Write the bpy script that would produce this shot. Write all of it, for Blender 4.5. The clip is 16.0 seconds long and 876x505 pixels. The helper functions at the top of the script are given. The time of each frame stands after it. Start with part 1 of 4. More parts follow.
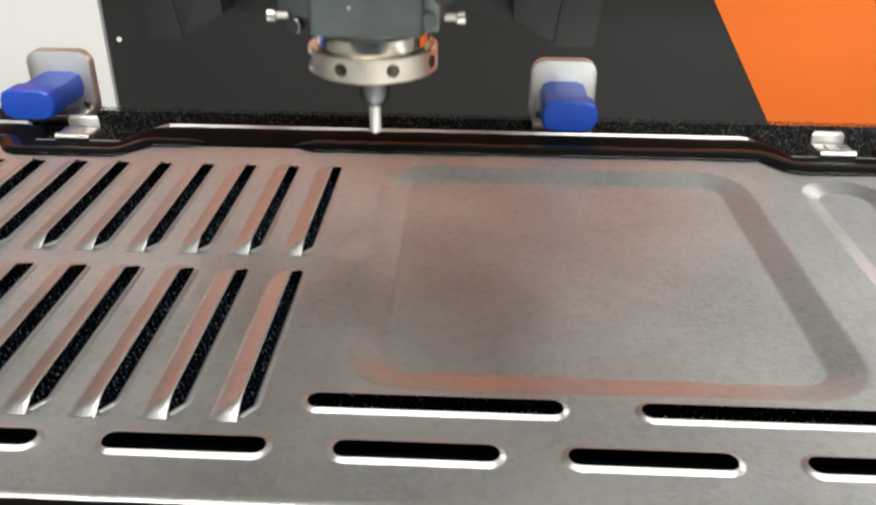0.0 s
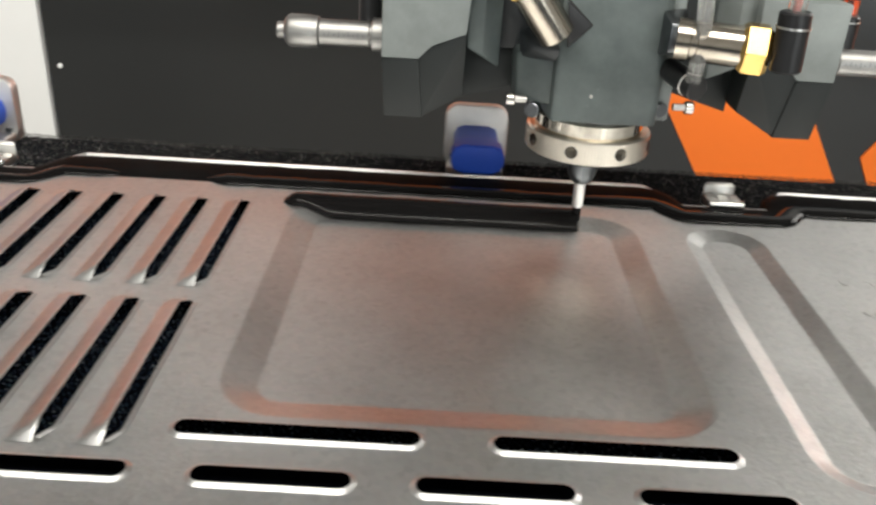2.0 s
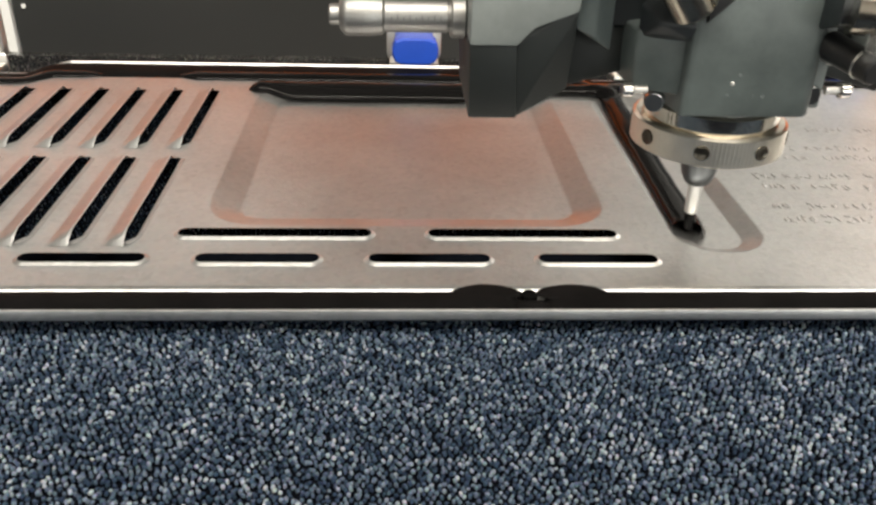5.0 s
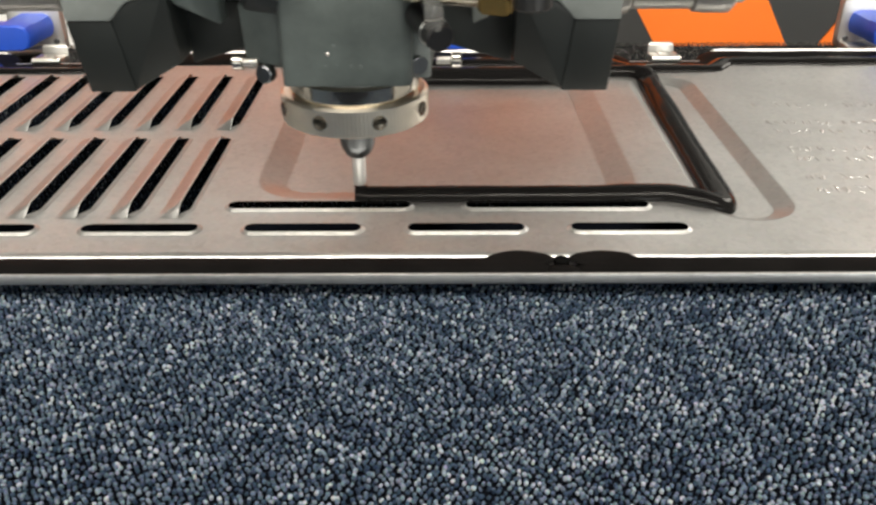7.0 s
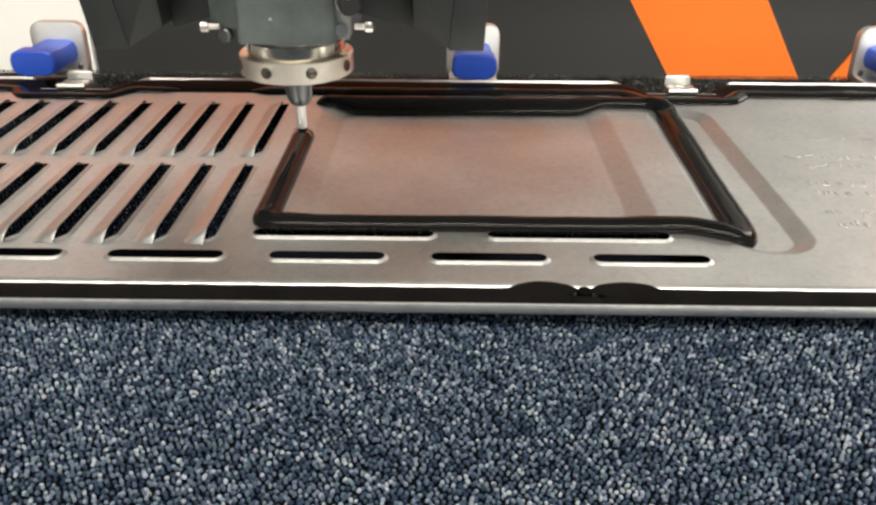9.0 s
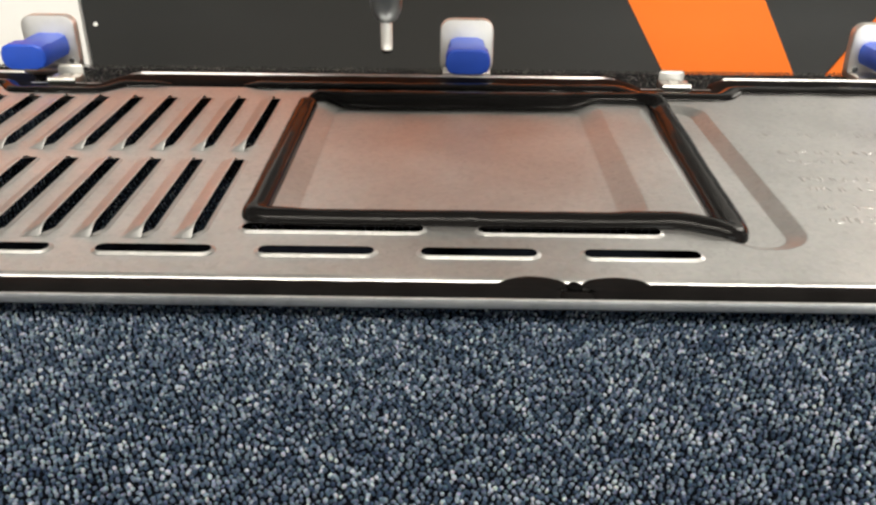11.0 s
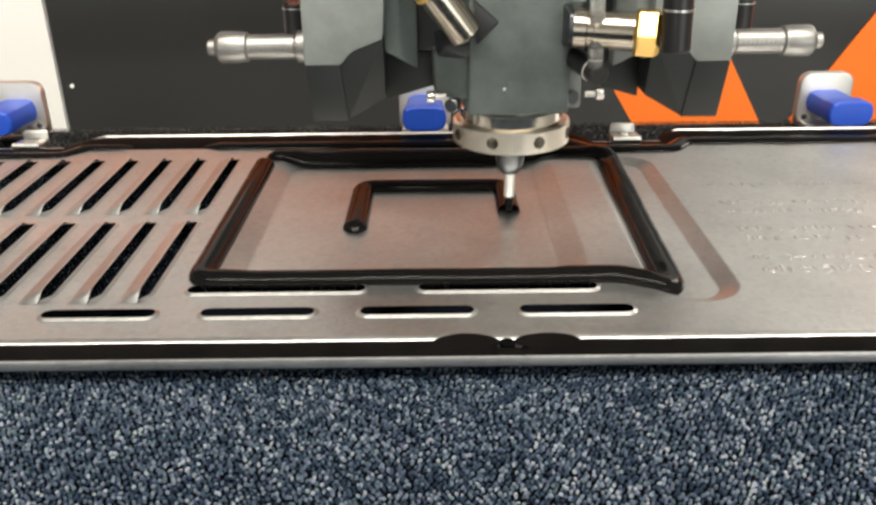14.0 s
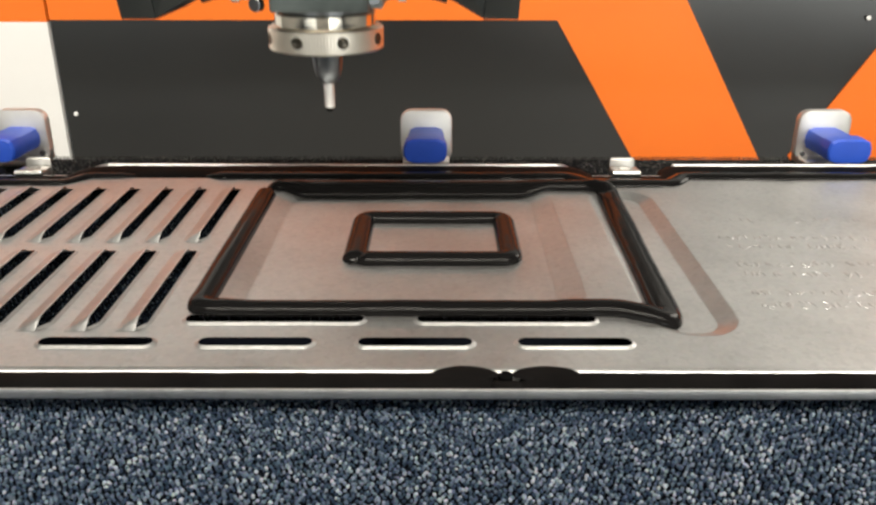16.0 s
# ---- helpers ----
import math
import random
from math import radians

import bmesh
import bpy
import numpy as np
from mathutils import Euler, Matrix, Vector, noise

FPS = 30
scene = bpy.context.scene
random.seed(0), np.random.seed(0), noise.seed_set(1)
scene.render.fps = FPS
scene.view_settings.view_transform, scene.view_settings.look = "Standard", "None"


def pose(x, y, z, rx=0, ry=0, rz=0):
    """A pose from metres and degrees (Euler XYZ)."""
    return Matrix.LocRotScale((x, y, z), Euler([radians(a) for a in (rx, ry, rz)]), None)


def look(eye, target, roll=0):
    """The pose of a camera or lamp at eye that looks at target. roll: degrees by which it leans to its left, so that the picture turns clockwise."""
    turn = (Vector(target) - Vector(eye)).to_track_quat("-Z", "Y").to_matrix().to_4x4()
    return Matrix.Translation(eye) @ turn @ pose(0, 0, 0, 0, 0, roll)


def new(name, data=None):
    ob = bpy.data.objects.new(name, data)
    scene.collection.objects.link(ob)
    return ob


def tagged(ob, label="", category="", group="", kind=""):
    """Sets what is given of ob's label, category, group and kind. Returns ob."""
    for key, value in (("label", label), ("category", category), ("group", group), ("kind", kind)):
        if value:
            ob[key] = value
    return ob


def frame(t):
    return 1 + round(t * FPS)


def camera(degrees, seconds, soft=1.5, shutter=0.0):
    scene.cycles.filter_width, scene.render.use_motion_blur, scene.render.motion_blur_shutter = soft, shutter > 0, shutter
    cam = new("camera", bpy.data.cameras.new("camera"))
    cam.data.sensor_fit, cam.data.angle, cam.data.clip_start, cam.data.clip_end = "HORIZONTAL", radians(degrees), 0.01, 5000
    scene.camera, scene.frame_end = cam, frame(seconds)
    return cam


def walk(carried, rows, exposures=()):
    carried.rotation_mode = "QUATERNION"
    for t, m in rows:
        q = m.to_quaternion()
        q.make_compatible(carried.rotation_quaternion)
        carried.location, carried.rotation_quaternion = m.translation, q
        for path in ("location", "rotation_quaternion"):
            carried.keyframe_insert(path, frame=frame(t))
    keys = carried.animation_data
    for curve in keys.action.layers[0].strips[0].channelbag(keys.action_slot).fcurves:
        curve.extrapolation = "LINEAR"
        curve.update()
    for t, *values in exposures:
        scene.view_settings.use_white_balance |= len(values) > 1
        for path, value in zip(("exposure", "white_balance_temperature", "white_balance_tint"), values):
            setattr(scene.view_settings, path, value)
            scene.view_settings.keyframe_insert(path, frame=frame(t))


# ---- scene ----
cam = camera(55.07, 16.0, soft=2.5, shutter=0.45)
PATH = [
    (0, (-0.02946, -0.17971, 0.16269), (-0.04382, 0.17103, -0.02908), 0.46),
    (0.5, (-0.03109, -0.17972, 0.16383), (-0.04388, 0.17288, -0.02462), 1.33),
    (1, (-0.02093, -0.18295, 0.16840), (-0.03413, 0.17129, -0.01692), 1.82),
    (1.5, (-0.01185, -0.18699, 0.17112), (-0.02213, 0.17002, -0.00898), 2.93),
    (2, (0.00092, -0.19050, 0.17091), (0.00375, 0.16829, -0.00591), 3.47),
    (2.5, (0.02803, -0.19621, 0.16723), (0.04634, 0.16084, -0.01215), 2.34),
    (3, (0.02950, -0.19730, 0.16742), (0.05168, 0.15853, -0.01395), 2.62),
    (3.5, (0.03129, -0.19913, 0.16667), (0.05383, 0.15662, -0.01482), 3.29),
    (4, (0.02669, -0.20066, 0.16179), (0.04778, 0.15339, -0.02315), 3.55),
    (4.5, (0.01317, -0.24344, 0.16115), (0.03470, 0.10696, -0.03058), 2.72),
    (4.7, (0.00943, -0.27248, 0.16089), (0.03261, 0.07678, -0.03271), 2.09),
    (6.8, (0.01278, -0.30067, 0.15655), (0.01394, 0.04923, -0.03726), 0.00),
    (7, (0.01341, -0.30075, 0.15764), (0.01190, 0.04822, -0.03784), -0.29),
    (7.5, (0.01322, -0.30001, 0.15752), (0.00891, 0.04805, -0.03955), -0.50),
    (8, (0.00652, -0.30365, 0.16009), (0.00034, 0.04654, -0.03311), -0.08),
    (8.5, (0.00623, -0.30330, 0.16097), (0.00108, 0.05053, -0.02552), 0.29),
    (9, (0.00648, -0.30226, 0.16023), (0.00209, 0.05246, -0.02458), 0.28),
    (11.5, (0.00987, -0.30078, 0.15824), (0.00739, 0.05325, -0.02790), 0.65),
    (12, (0.00922, -0.30082, 0.15799), (0.00766, 0.05330, -0.02801), 0.82),
    (12.5, (0.00969, -0.30027, 0.15792), (0.00936, 0.05378, -0.02821), 0.93),
    (13, (0.01406, -0.29955, 0.15970), (0.01440, 0.05540, -0.02472), 0.61),
    (13.5, (0.02147, -0.30332, 0.16519), (0.02043, 0.05495, -0.01268), -0.15),
    (14, (0.03327, -0.30564, 0.16760), (0.03231, 0.05775, 0.00042), -0.72),
    (14.5, (0.03961, -0.30758, 0.16961), (0.03999, 0.06179, 0.01609), -0.61),
    (15, (0.03708, -0.30831, 0.16991), (0.03726, 0.06297, 0.02107), -0.43),
    (15.5, (0.03553, -0.30751, 0.16837), (0.03467, 0.06352, 0.01892), -0.31),
    (16, (0.03353, -0.30599, 0.16791), (0.03276, 0.06340, 0.01446), 0.03),
]
walk(cam, [(t, look(eye, target, roll)) for t, eye, target, roll in PATH], exposures=[(0.0, -0.15, 6600, 8), (3.0, -0.17, 6700, 8), (4.0, -0.12, 6800, 8), (4.7, 0.04, 7100, 9), (13.0, 0.10, 7100, 9), (14.5, 0.0, 7100, 9), (16.0, 0.0, 7100, 9)])

# ---------------------------------------------------------------- light
world = bpy.data.worlds.new("hall_air")
scene.world = world
world.use_nodes = True
world.node_tree.nodes["Background"].inputs[0].default_value = (0.80, 0.86, 0.95, 1)
world.node_tree.nodes["Background"].inputs[1].default_value = 0.12


def area_lamp(name, place, target, w, h, watts, colour):
    data = bpy.data.lights.new(name, "AREA")
    data.shape, data.size, data.size_y, data.energy, data.color = "RECTANGLE", w, h, watts, colour
    ob = new(name, data)
    ob.matrix_world = look(place, target)
    return ob


# Strip lamps assumed under the hall's ceiling, kept narrow for crisp glints.
for lamp_y, watts in ((-1.55, 58), (-0.75, 74)):
    area_lamp("hall_lamp", (0.25, lamp_y, 2.1), (0.25, lamp_y + 0.1, 0), 3.0, 0.13, watts, (1.0, 0.97, 0.92))
# Unseen fill lamps brighten sheet, groove and stand wall; the gap keeps reflections dark.
for fill_z in (1.0, 1.85):
    area_lamp("fill_light", (-1.75, 3.0, fill_z), (-1.75, 0, fill_z), 2.6, 0.8, 5.0, (1.0, 0.98, 0.95))
area_lamp("fill_light", (1.95, 3.0, 1.0), (1.95, 0, 1.0), 1.9, 0.8, 2.3, (1.0, 0.98, 0.95))
area_lamp("fill_light", (1.72, 3.0, 1.85), (1.72, 0, 1.85), 2.36, 0.8, 3.7, (1.0, 0.98, 0.95))
area_lamp("fill_light", (3.05, 2.2, 1.75), (0, 2.2, 1.75), 1.5, 1.0, 40, (1.0, 0.98, 0.95))
area_lamp("fill_light", (1.9, -3.05, 0.28), (1.9, 0, 0.28), 2.2, 1.35, 38, (0.90, 0.96, 1.0))
area_lamp("fill_light", (-1.8, -3.05, 0.28), (-1.8, 0, 0.28), 2.0, 1.35, 14, (0.90, 0.96, 1.0))


# ---------------------------------------------------------------- materials
def material(name, colour, rough=0.5, metal=0.0, bump=0.0, scale=300.0, vary=0.0, vary_scale=20.0, coat=0.0, rough_vary=0.0):
    m = bpy.data.materials.new(name)
    m.use_nodes = True
    nt = m.node_tree
    bs = nt.nodes["Principled BSDF"]
    bs.inputs["Base Color"].default_value = (*colour, 1)
    bs.inputs["Roughness"].default_value = rough
    bs.inputs["Metallic"].default_value = metal
    bs.inputs["Coat Weight"].default_value = coat
    bs.inputs["Coat Roughness"].default_value = 0.08
    tc = nt.nodes.new("ShaderNodeTexCoord")
    if vary > 0:
        n1 = nt.nodes.new("ShaderNodeTexNoise")
        n1.inputs["Scale"].default_value, n1.inputs["Detail"].default_value, n1.inputs["Roughness"].default_value = vary_scale, 6, 0.65
        nt.links.new(tc.outputs["Object"], n1.inputs["Vector"])
        r = nt.nodes.new("ShaderNodeValToRGB")
        r.color_ramp.elements[0].position, r.color_ramp.elements[1].position = 0.3, 0.7
        r.color_ramp.elements[0].color = (*[c * (1 - vary) for c in colour], 1)
        r.color_ramp.elements[1].color = (*[min(1, c * (1 + vary)) for c in colour], 1)
        nt.links.new(n1.outputs["Fac"], r.inputs["Fac"])
        nt.links.new(r.outputs["Color"], bs.inputs["Base Color"])
        if rough_vary > 0:
            mr = nt.nodes.new("ShaderNodeMapRange")
            mr.inputs["From Min"].default_value, mr.inputs["From Max"].default_value = 0.3, 0.7
            mr.inputs["To Min"].default_value, mr.inputs["To Max"].default_value = rough - rough_vary, rough + rough_vary
            nt.links.new(n1.outputs["Fac"], mr.inputs["Value"])
            nt.links.new(mr.outputs["Result"], bs.inputs["Roughness"])
    if bump > 0:
        n2 = nt.nodes.new("ShaderNodeTexNoise")
        n2.inputs["Scale"].default_value, n2.inputs["Detail"].default_value = scale, 4
        nt.links.new(tc.outputs["Object"], n2.inputs["Vector"])
        b = nt.nodes.new("ShaderNodeBump")
        b.inputs["Strength"].default_value, b.inputs["Distance"].default_value = bump, 0.0004
        nt.links.new(n2.outputs["Fac"], b.inputs["Height"])
        nt.links.new(b.outputs["Normal"], bs.inputs["Normal"])
    return m


def galvanised():
    """Zinc-coated sheet: soft metal gloss, faint spangle, a fine grainy surface."""
    m = material("galvanised_sheet", (0.66, 0.65, 0.63), 0.36, 1.0)
    nt = m.node_tree
    bs = nt.nodes["Principled BSDF"]
    tc = nt.nodes.new("ShaderNodeTexCoord")
    vo = nt.nodes.new("ShaderNodeTexVoronoi")
    vo.inputs["Scale"].default_value = 420
    big = nt.nodes.new("ShaderNodeTexNoise")
    big.inputs["Scale"].default_value, big.inputs["Detail"].default_value = 16, 5
    fine = nt.nodes.new("ShaderNodeTexNoise")
    fine.inputs["Scale"].default_value, fine.inputs["Detail"].default_value = 560, 3
    for n in (vo, big, fine):
        nt.links.new(tc.outputs["Object"], n.inputs["Vector"])
    mix = nt.nodes.new("ShaderNodeMix")
    mix.data_type = "RGBA"
    mix.inputs["Factor"].default_value = 0.10
    ramp = nt.nodes.new("ShaderNodeValToRGB")
    ramp.color_ramp.elements[0].color = (0.58, 0.57, 0.55, 1)
    ramp.color_ramp.elements[1].color = (0.72, 0.71, 0.69, 1)
    ramp.color_ramp.elements[0].position, ramp.color_ramp.elements[1].position = 0.32, 0.68
    nt.links.new(big.outputs["Fac"], ramp.inputs["Fac"])
    nt.links.new(ramp.outputs["Color"], mix.inputs["A"])
    nt.links.new(vo.outputs["Color"], mix.inputs["B"])
    hs = nt.nodes.new("ShaderNodeHueSaturation")
    hs.inputs["Saturation"].default_value = 0.12
    nt.links.new(mix.outputs["Result"], hs.inputs["Color"])
    nt.links.new(hs.outputs["Color"], bs.inputs["Base Color"])
    mr = nt.nodes.new("ShaderNodeMapRange")
    mr.inputs["To Min"].default_value, mr.inputs["To Max"].default_value = 0.32, 0.46
    nt.links.new(big.outputs["Fac"], mr.inputs["Value"])
    nt.links.new(mr.outputs["Result"], bs.inputs["Roughness"])
    b = nt.nodes.new("ShaderNodeBump")
    b.inputs["Strength"].default_value, b.inputs["Distance"].default_value = 0.7, 0.0002
    nt.links.new(fine.outputs["Fac"], b.inputs["Height"])
    nt.links.new(b.outputs["Normal"], bs.inputs["Normal"])
    return m


def carpet_loops(name, tones, value, saturation):
    """Loop pile in mixed navy, slate and pale yarns, one tone a loop."""
    m = bpy.data.materials.new(name)
    m.use_nodes = True
    nt = m.node_tree
    bs = nt.nodes["Principled BSDF"]
    bs.inputs["Roughness"].default_value = 0.85
    bs.inputs["Specular IOR Level"].default_value = 0.2
    ge = nt.nodes.new("ShaderNodeNewGeometry")
    r = nt.nodes.new("ShaderNodeValToRGB")
    e = r.color_ramp.elements
    e[0].color, e[1].color = (*tones[0], 1), (*tones[-1], 1)
    for p, c in zip((0.25, 0.52, 0.75, 0.90), tones[1:-1]):
        e.new(p).color = (*c, 1)
    tc = nt.nodes.new("ShaderNodeTexCoord")
    patch = nt.nodes.new("ShaderNodeTexNoise")
    patch.inputs["Scale"].default_value, patch.inputs["Detail"].default_value = 70, 4
    nt.links.new(tc.outputs["Object"], patch.inputs["Vector"])
    shift = nt.nodes.new("ShaderNodeMath")
    shift.operation = "MULTIPLY_ADD"
    shift.inputs[1].default_value, shift.inputs[2].default_value = 0.75, -0.375
    nt.links.new(patch.outputs["Fac"], shift.inputs[0])
    tone = nt.nodes.new("ShaderNodeMath")
    tone.operation, tone.use_clamp = "ADD", True
    nt.links.new(ge.outputs["Random Per Island"], tone.inputs[0])
    nt.links.new(shift.outputs["Value"], tone.inputs[1])
    nt.links.new(tone.outputs["Value"], r.inputs["Fac"])
    n = nt.nodes.new("ShaderNodeTexNoise")
    n.inputs["Scale"].default_value, n.inputs["Detail"].default_value = 1600, 2
    nt.links.new(tc.outputs["Object"], n.inputs["Vector"])
    mx = nt.nodes.new("ShaderNodeMix")
    mx.data_type, mx.blend_type = "RGBA", "MULTIPLY"
    mx.inputs["Factor"].default_value = 0.7
    nt.links.new(r.outputs["Color"], mx.inputs["A"])
    nt.links.new(n.outputs["Color"], mx.inputs["B"])
    br = nt.nodes.new("ShaderNodeBrightContrast")
    br.inputs["Bright"].default_value = 0.0
    hs = nt.nodes.new("ShaderNodeHueSaturation")
    hs.inputs["Value"].default_value = value
    hs.inputs["Saturation"].default_value = saturation
    nt.links.new(mx.outputs["Result"], hs.inputs["Color"])
    nt.links.new(hs.outputs["Color"], bs.inputs["Base Color"])
    b = nt.nodes.new("ShaderNodeBump")
    b.inputs["Strength"].default_value, b.inputs["Distance"].default_value = 0.5, 0.0004
    nt.links.new(n.outputs["Fac"], b.inputs["Height"])
    nt.links.new(b.outputs["Normal"], bs.inputs["Normal"])
    return m


def clear_plastic(name, colour):
    m = material(name, colour, 0.12)
    bs = m.node_tree.nodes["Principled BSDF"]
    bs.inputs["Transmission Weight"].default_value = 0.85
    bs.inputs["IOR"].default_value = 1.3
    return m


def knurled():
    m = material("knurled_steel", (0.88, 0.82, 0.72), 0.31, 1.0, bump=0.06, scale=500, vary=0.1, vary_scale=60)
    return m


ZINC = galvanised()
NOZZLE_STEEL = material("nozzle_steel", (0.90, 0.89, 0.87), 0.48, 0.85, vary=0.05, vary_scale=90)
YARN = carpet_loops("carpet_yarn", ((0.015, 0.026, 0.047), (0.032, 0.050, 0.080), (0.070, 0.095, 0.134), (0.115, 0.147, 0.192), (0.198, 0.238, 0.292), (0.34, 0.38, 0.43)), 1.36, 1.14)
# Darker, greyer yarn tones for the pile behind the panel.
DARK_YARN = carpet_loops("back_pile_yarn", ((0.010, 0.010, 0.010), (0.014, 0.014, 0.014), (0.025, 0.024, 0.023), (0.05, 0.048, 0.046), (0.11, 0.107, 0.10), (0.20, 0.195, 0.185)), 1.2, 1.0)
HOLE_BLACK = material("dull_black", (0.004, 0.004, 0.004), 0.95)
HOLE_BLACK.node_tree.nodes["Principled BSDF"].inputs["Specular IOR Level"].default_value = 0.0
BACKING = material("carpet_backing", (0.004, 0.005, 0.008), 0.95, bump=0.6, scale=700, vary=0.4, vary_scale=300)
BACKING.node_tree.nodes["Principled BSDF"].inputs["Specular IOR Level"].default_value = 0.03
SEALANT = material("black_sealant", (0.0055, 0.0052, 0.0053), 0.12, bump=0.30, scale=110, vary=0.3, vary_scale=40)
SEALANT.node_tree.nodes["Principled BSDF"].inputs["IOR"].default_value = 1.18
CURED = material("cured_sealant", (0.0060, 0.0056, 0.0056), 0.42, bump=0.5, scale=160, vary=0.3, vary_scale=40)
CURED.node_tree.nodes["Principled BSDF"].inputs["IOR"].default_value = 1.045
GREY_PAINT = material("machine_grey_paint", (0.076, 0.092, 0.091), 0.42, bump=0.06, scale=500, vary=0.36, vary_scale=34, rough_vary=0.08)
# Pale grey of the blocks; the side strip borrows it for light on its face.
PALE_LIT_GREY = material("pale_lit_grey_paint", (0.205, 0.226, 0.222), 0.42, bump=0.05, scale=500, vary=0.22, vary_scale=34, rough_vary=0.08)
DARK_PLATE = material("black_oxide_plate", (0.020, 0.024, 0.027), 0.45, vary=0.2, vary_scale=30)
STEEL = material("turned_steel", (0.66, 0.64, 0.61), 0.24, 1.0, vary=0.08, vary_scale=80)
SATIN = material("satin_steel", (0.60, 0.59, 0.57), 0.44, 1.0, bump=0.15, scale=900, vary=0.08, vary_scale=80)
KNURL = knurled()
POLISHED = material("polished_steel", (0.72, 0.68, 0.60), 0.10, 1.0, bump=0.05, scale=400, vary=0.06, vary_scale=80)
DULL_STEEL = material("dull_steel", (0.36, 0.355, 0.345), 0.46, 1.0, bump=0.30, scale=1100, vary=0.12, vary_scale=80)
# Grey paint darkened for shade on the feet, gussets and lower webs.
SHADED_GREY = material("shaded_grey_paint", (0.0075, 0.0105, 0.0105), 0.55, bump=0.05, scale=500, vary=0.14, vary_scale=30)
CHAMPAGNE = material("warm_turned_steel", (0.43, 0.39, 0.33), 0.20, 1.0, bump=0.05, scale=500, vary=0.10, vary_scale=70)
BORE_SHADE = material("bore_shade_steel", (0.10, 0.09, 0.075), 0.3, 1.0)
HUBSTEEL = material("blued_steel", (0.16, 0.17, 0.18), 0.3, 1.0, vary=0.15, vary_scale=90)
BRASS = material("brass", (0.70, 0.46, 0.16), 0.26, 1.0, vary=0.12, vary_scale=70)
BLACK_PLASTIC = material("black_plastic", (0.012, 0.012, 0.013), 0.35)
TUBE = clear_plastic("clear_tube", (0.88, 0.88, 0.86))
RED_CORE = material("red_fluid", (0.55, 0.14, 0.12), 0.4)
RED_TUBE = clear_plastic("red_tube", (0.85, 0.42, 0.36))
BLUE = material("blue_silicone", (0.011, 0.072, 0.50), 0.42, bump=0.04, scale=300, vary=0.1, vary_scale=40)
CHROME = material("clamp_plate_steel", (0.76, 0.75, 0.73), 0.48, 1.0, bump=0.06, scale=250, vary=0.06, vary_scale=60)
CLIPZINC = material("clip_zinc", (0.78, 0.77, 0.74), 0.3, 1.0, vary=0.08, vary_scale=90)
CHARCOAL = material("charcoal_panel", (0.0042, 0.0049, 0.0049), 0.28, bump=0.03, scale=500, vary=0.08, vary_scale=6)
CHARCOAL.node_tree.nodes["Principled BSDF"].inputs["Specular IOR Level"].default_value = 1.0
ORANGE = material("orange_film", (0.94, 0.19, 0.016), 0.45, bump=0.02, scale=500, vary=0.04, vary_scale=6)
WHITE = material("white_panel", (0.90, 0.90, 0.89), 0.5, vary=0.02, vary_scale=6)
TEAL = material("teal_film", (0.03, 0.36, 0.36), 0.45, vary=0.05, vary_scale=8)
HALL_WALL = material("hall_wall_paint", (0.42, 0.42, 0.41), 0.8, vary=0.04, vary_scale=2)
HALL_FLOOR = material("hall_floor", (0.32, 0.31, 0.30), 0.5, vary=0.1, vary_scale=3)
TABLE = material("table_board", (0.06, 0.06, 0.065), 0.6, vary=0.1, vary_scale=9)


# ---------------------------------------------------------------- mesh helpers
def mesh_of(bm, name, mat, smooth=0.0):
    """Mesh data from a bmesh; smooth: the angle in degrees below which edges are shaded round."""
    if smooth:
        lim = radians(smooth)
        for fc in bm.faces:
            fc.smooth = True
        for e in bm.edges:
            e.smooth = not (len(e.link_faces) == 2 and e.calc_face_angle(0) > lim)
    me = bpy.data.meshes.new(name)
    bm.to_mesh(me)
    bm.free()
    me.materials.append(mat)
    return me


def part(name, bm, mat, parent=None, label="", smooth=35.0):
    ob = new(name, mesh_of(bm, name, mat, smooth))
    ob.parent = parent
    if label:
        ob["label"] = label
    return ob


def thing(name, place, label, category, group="", kind=""):
    ob = new(name)
    ob.empty_display_size = 0.01
    ob.matrix_basis = Matrix.Translation(place)
    return tagged(ob, label, category, group, kind)


def box_bm(x0, x1, y0, y1, z0, z1, bevel=0.0, seg=2):
    bm = bmesh.new()
    bmesh.ops.create_cube(bm, size=1)
    for v in bm.verts:
        v.co = Vector(((x0 + x1) / 2 + v.co.x * (x1 - x0), (y0 + y1) / 2 + v.co.y * (y1 - y0), (z0 + z1) / 2 + v.co.z * (z1 - z0)))
    if bevel:
        bmesh.ops.bevel(bm, geom=bm.edges[:], offset=bevel, segments=seg, affect="EDGES", profile=0.5)
    return bm


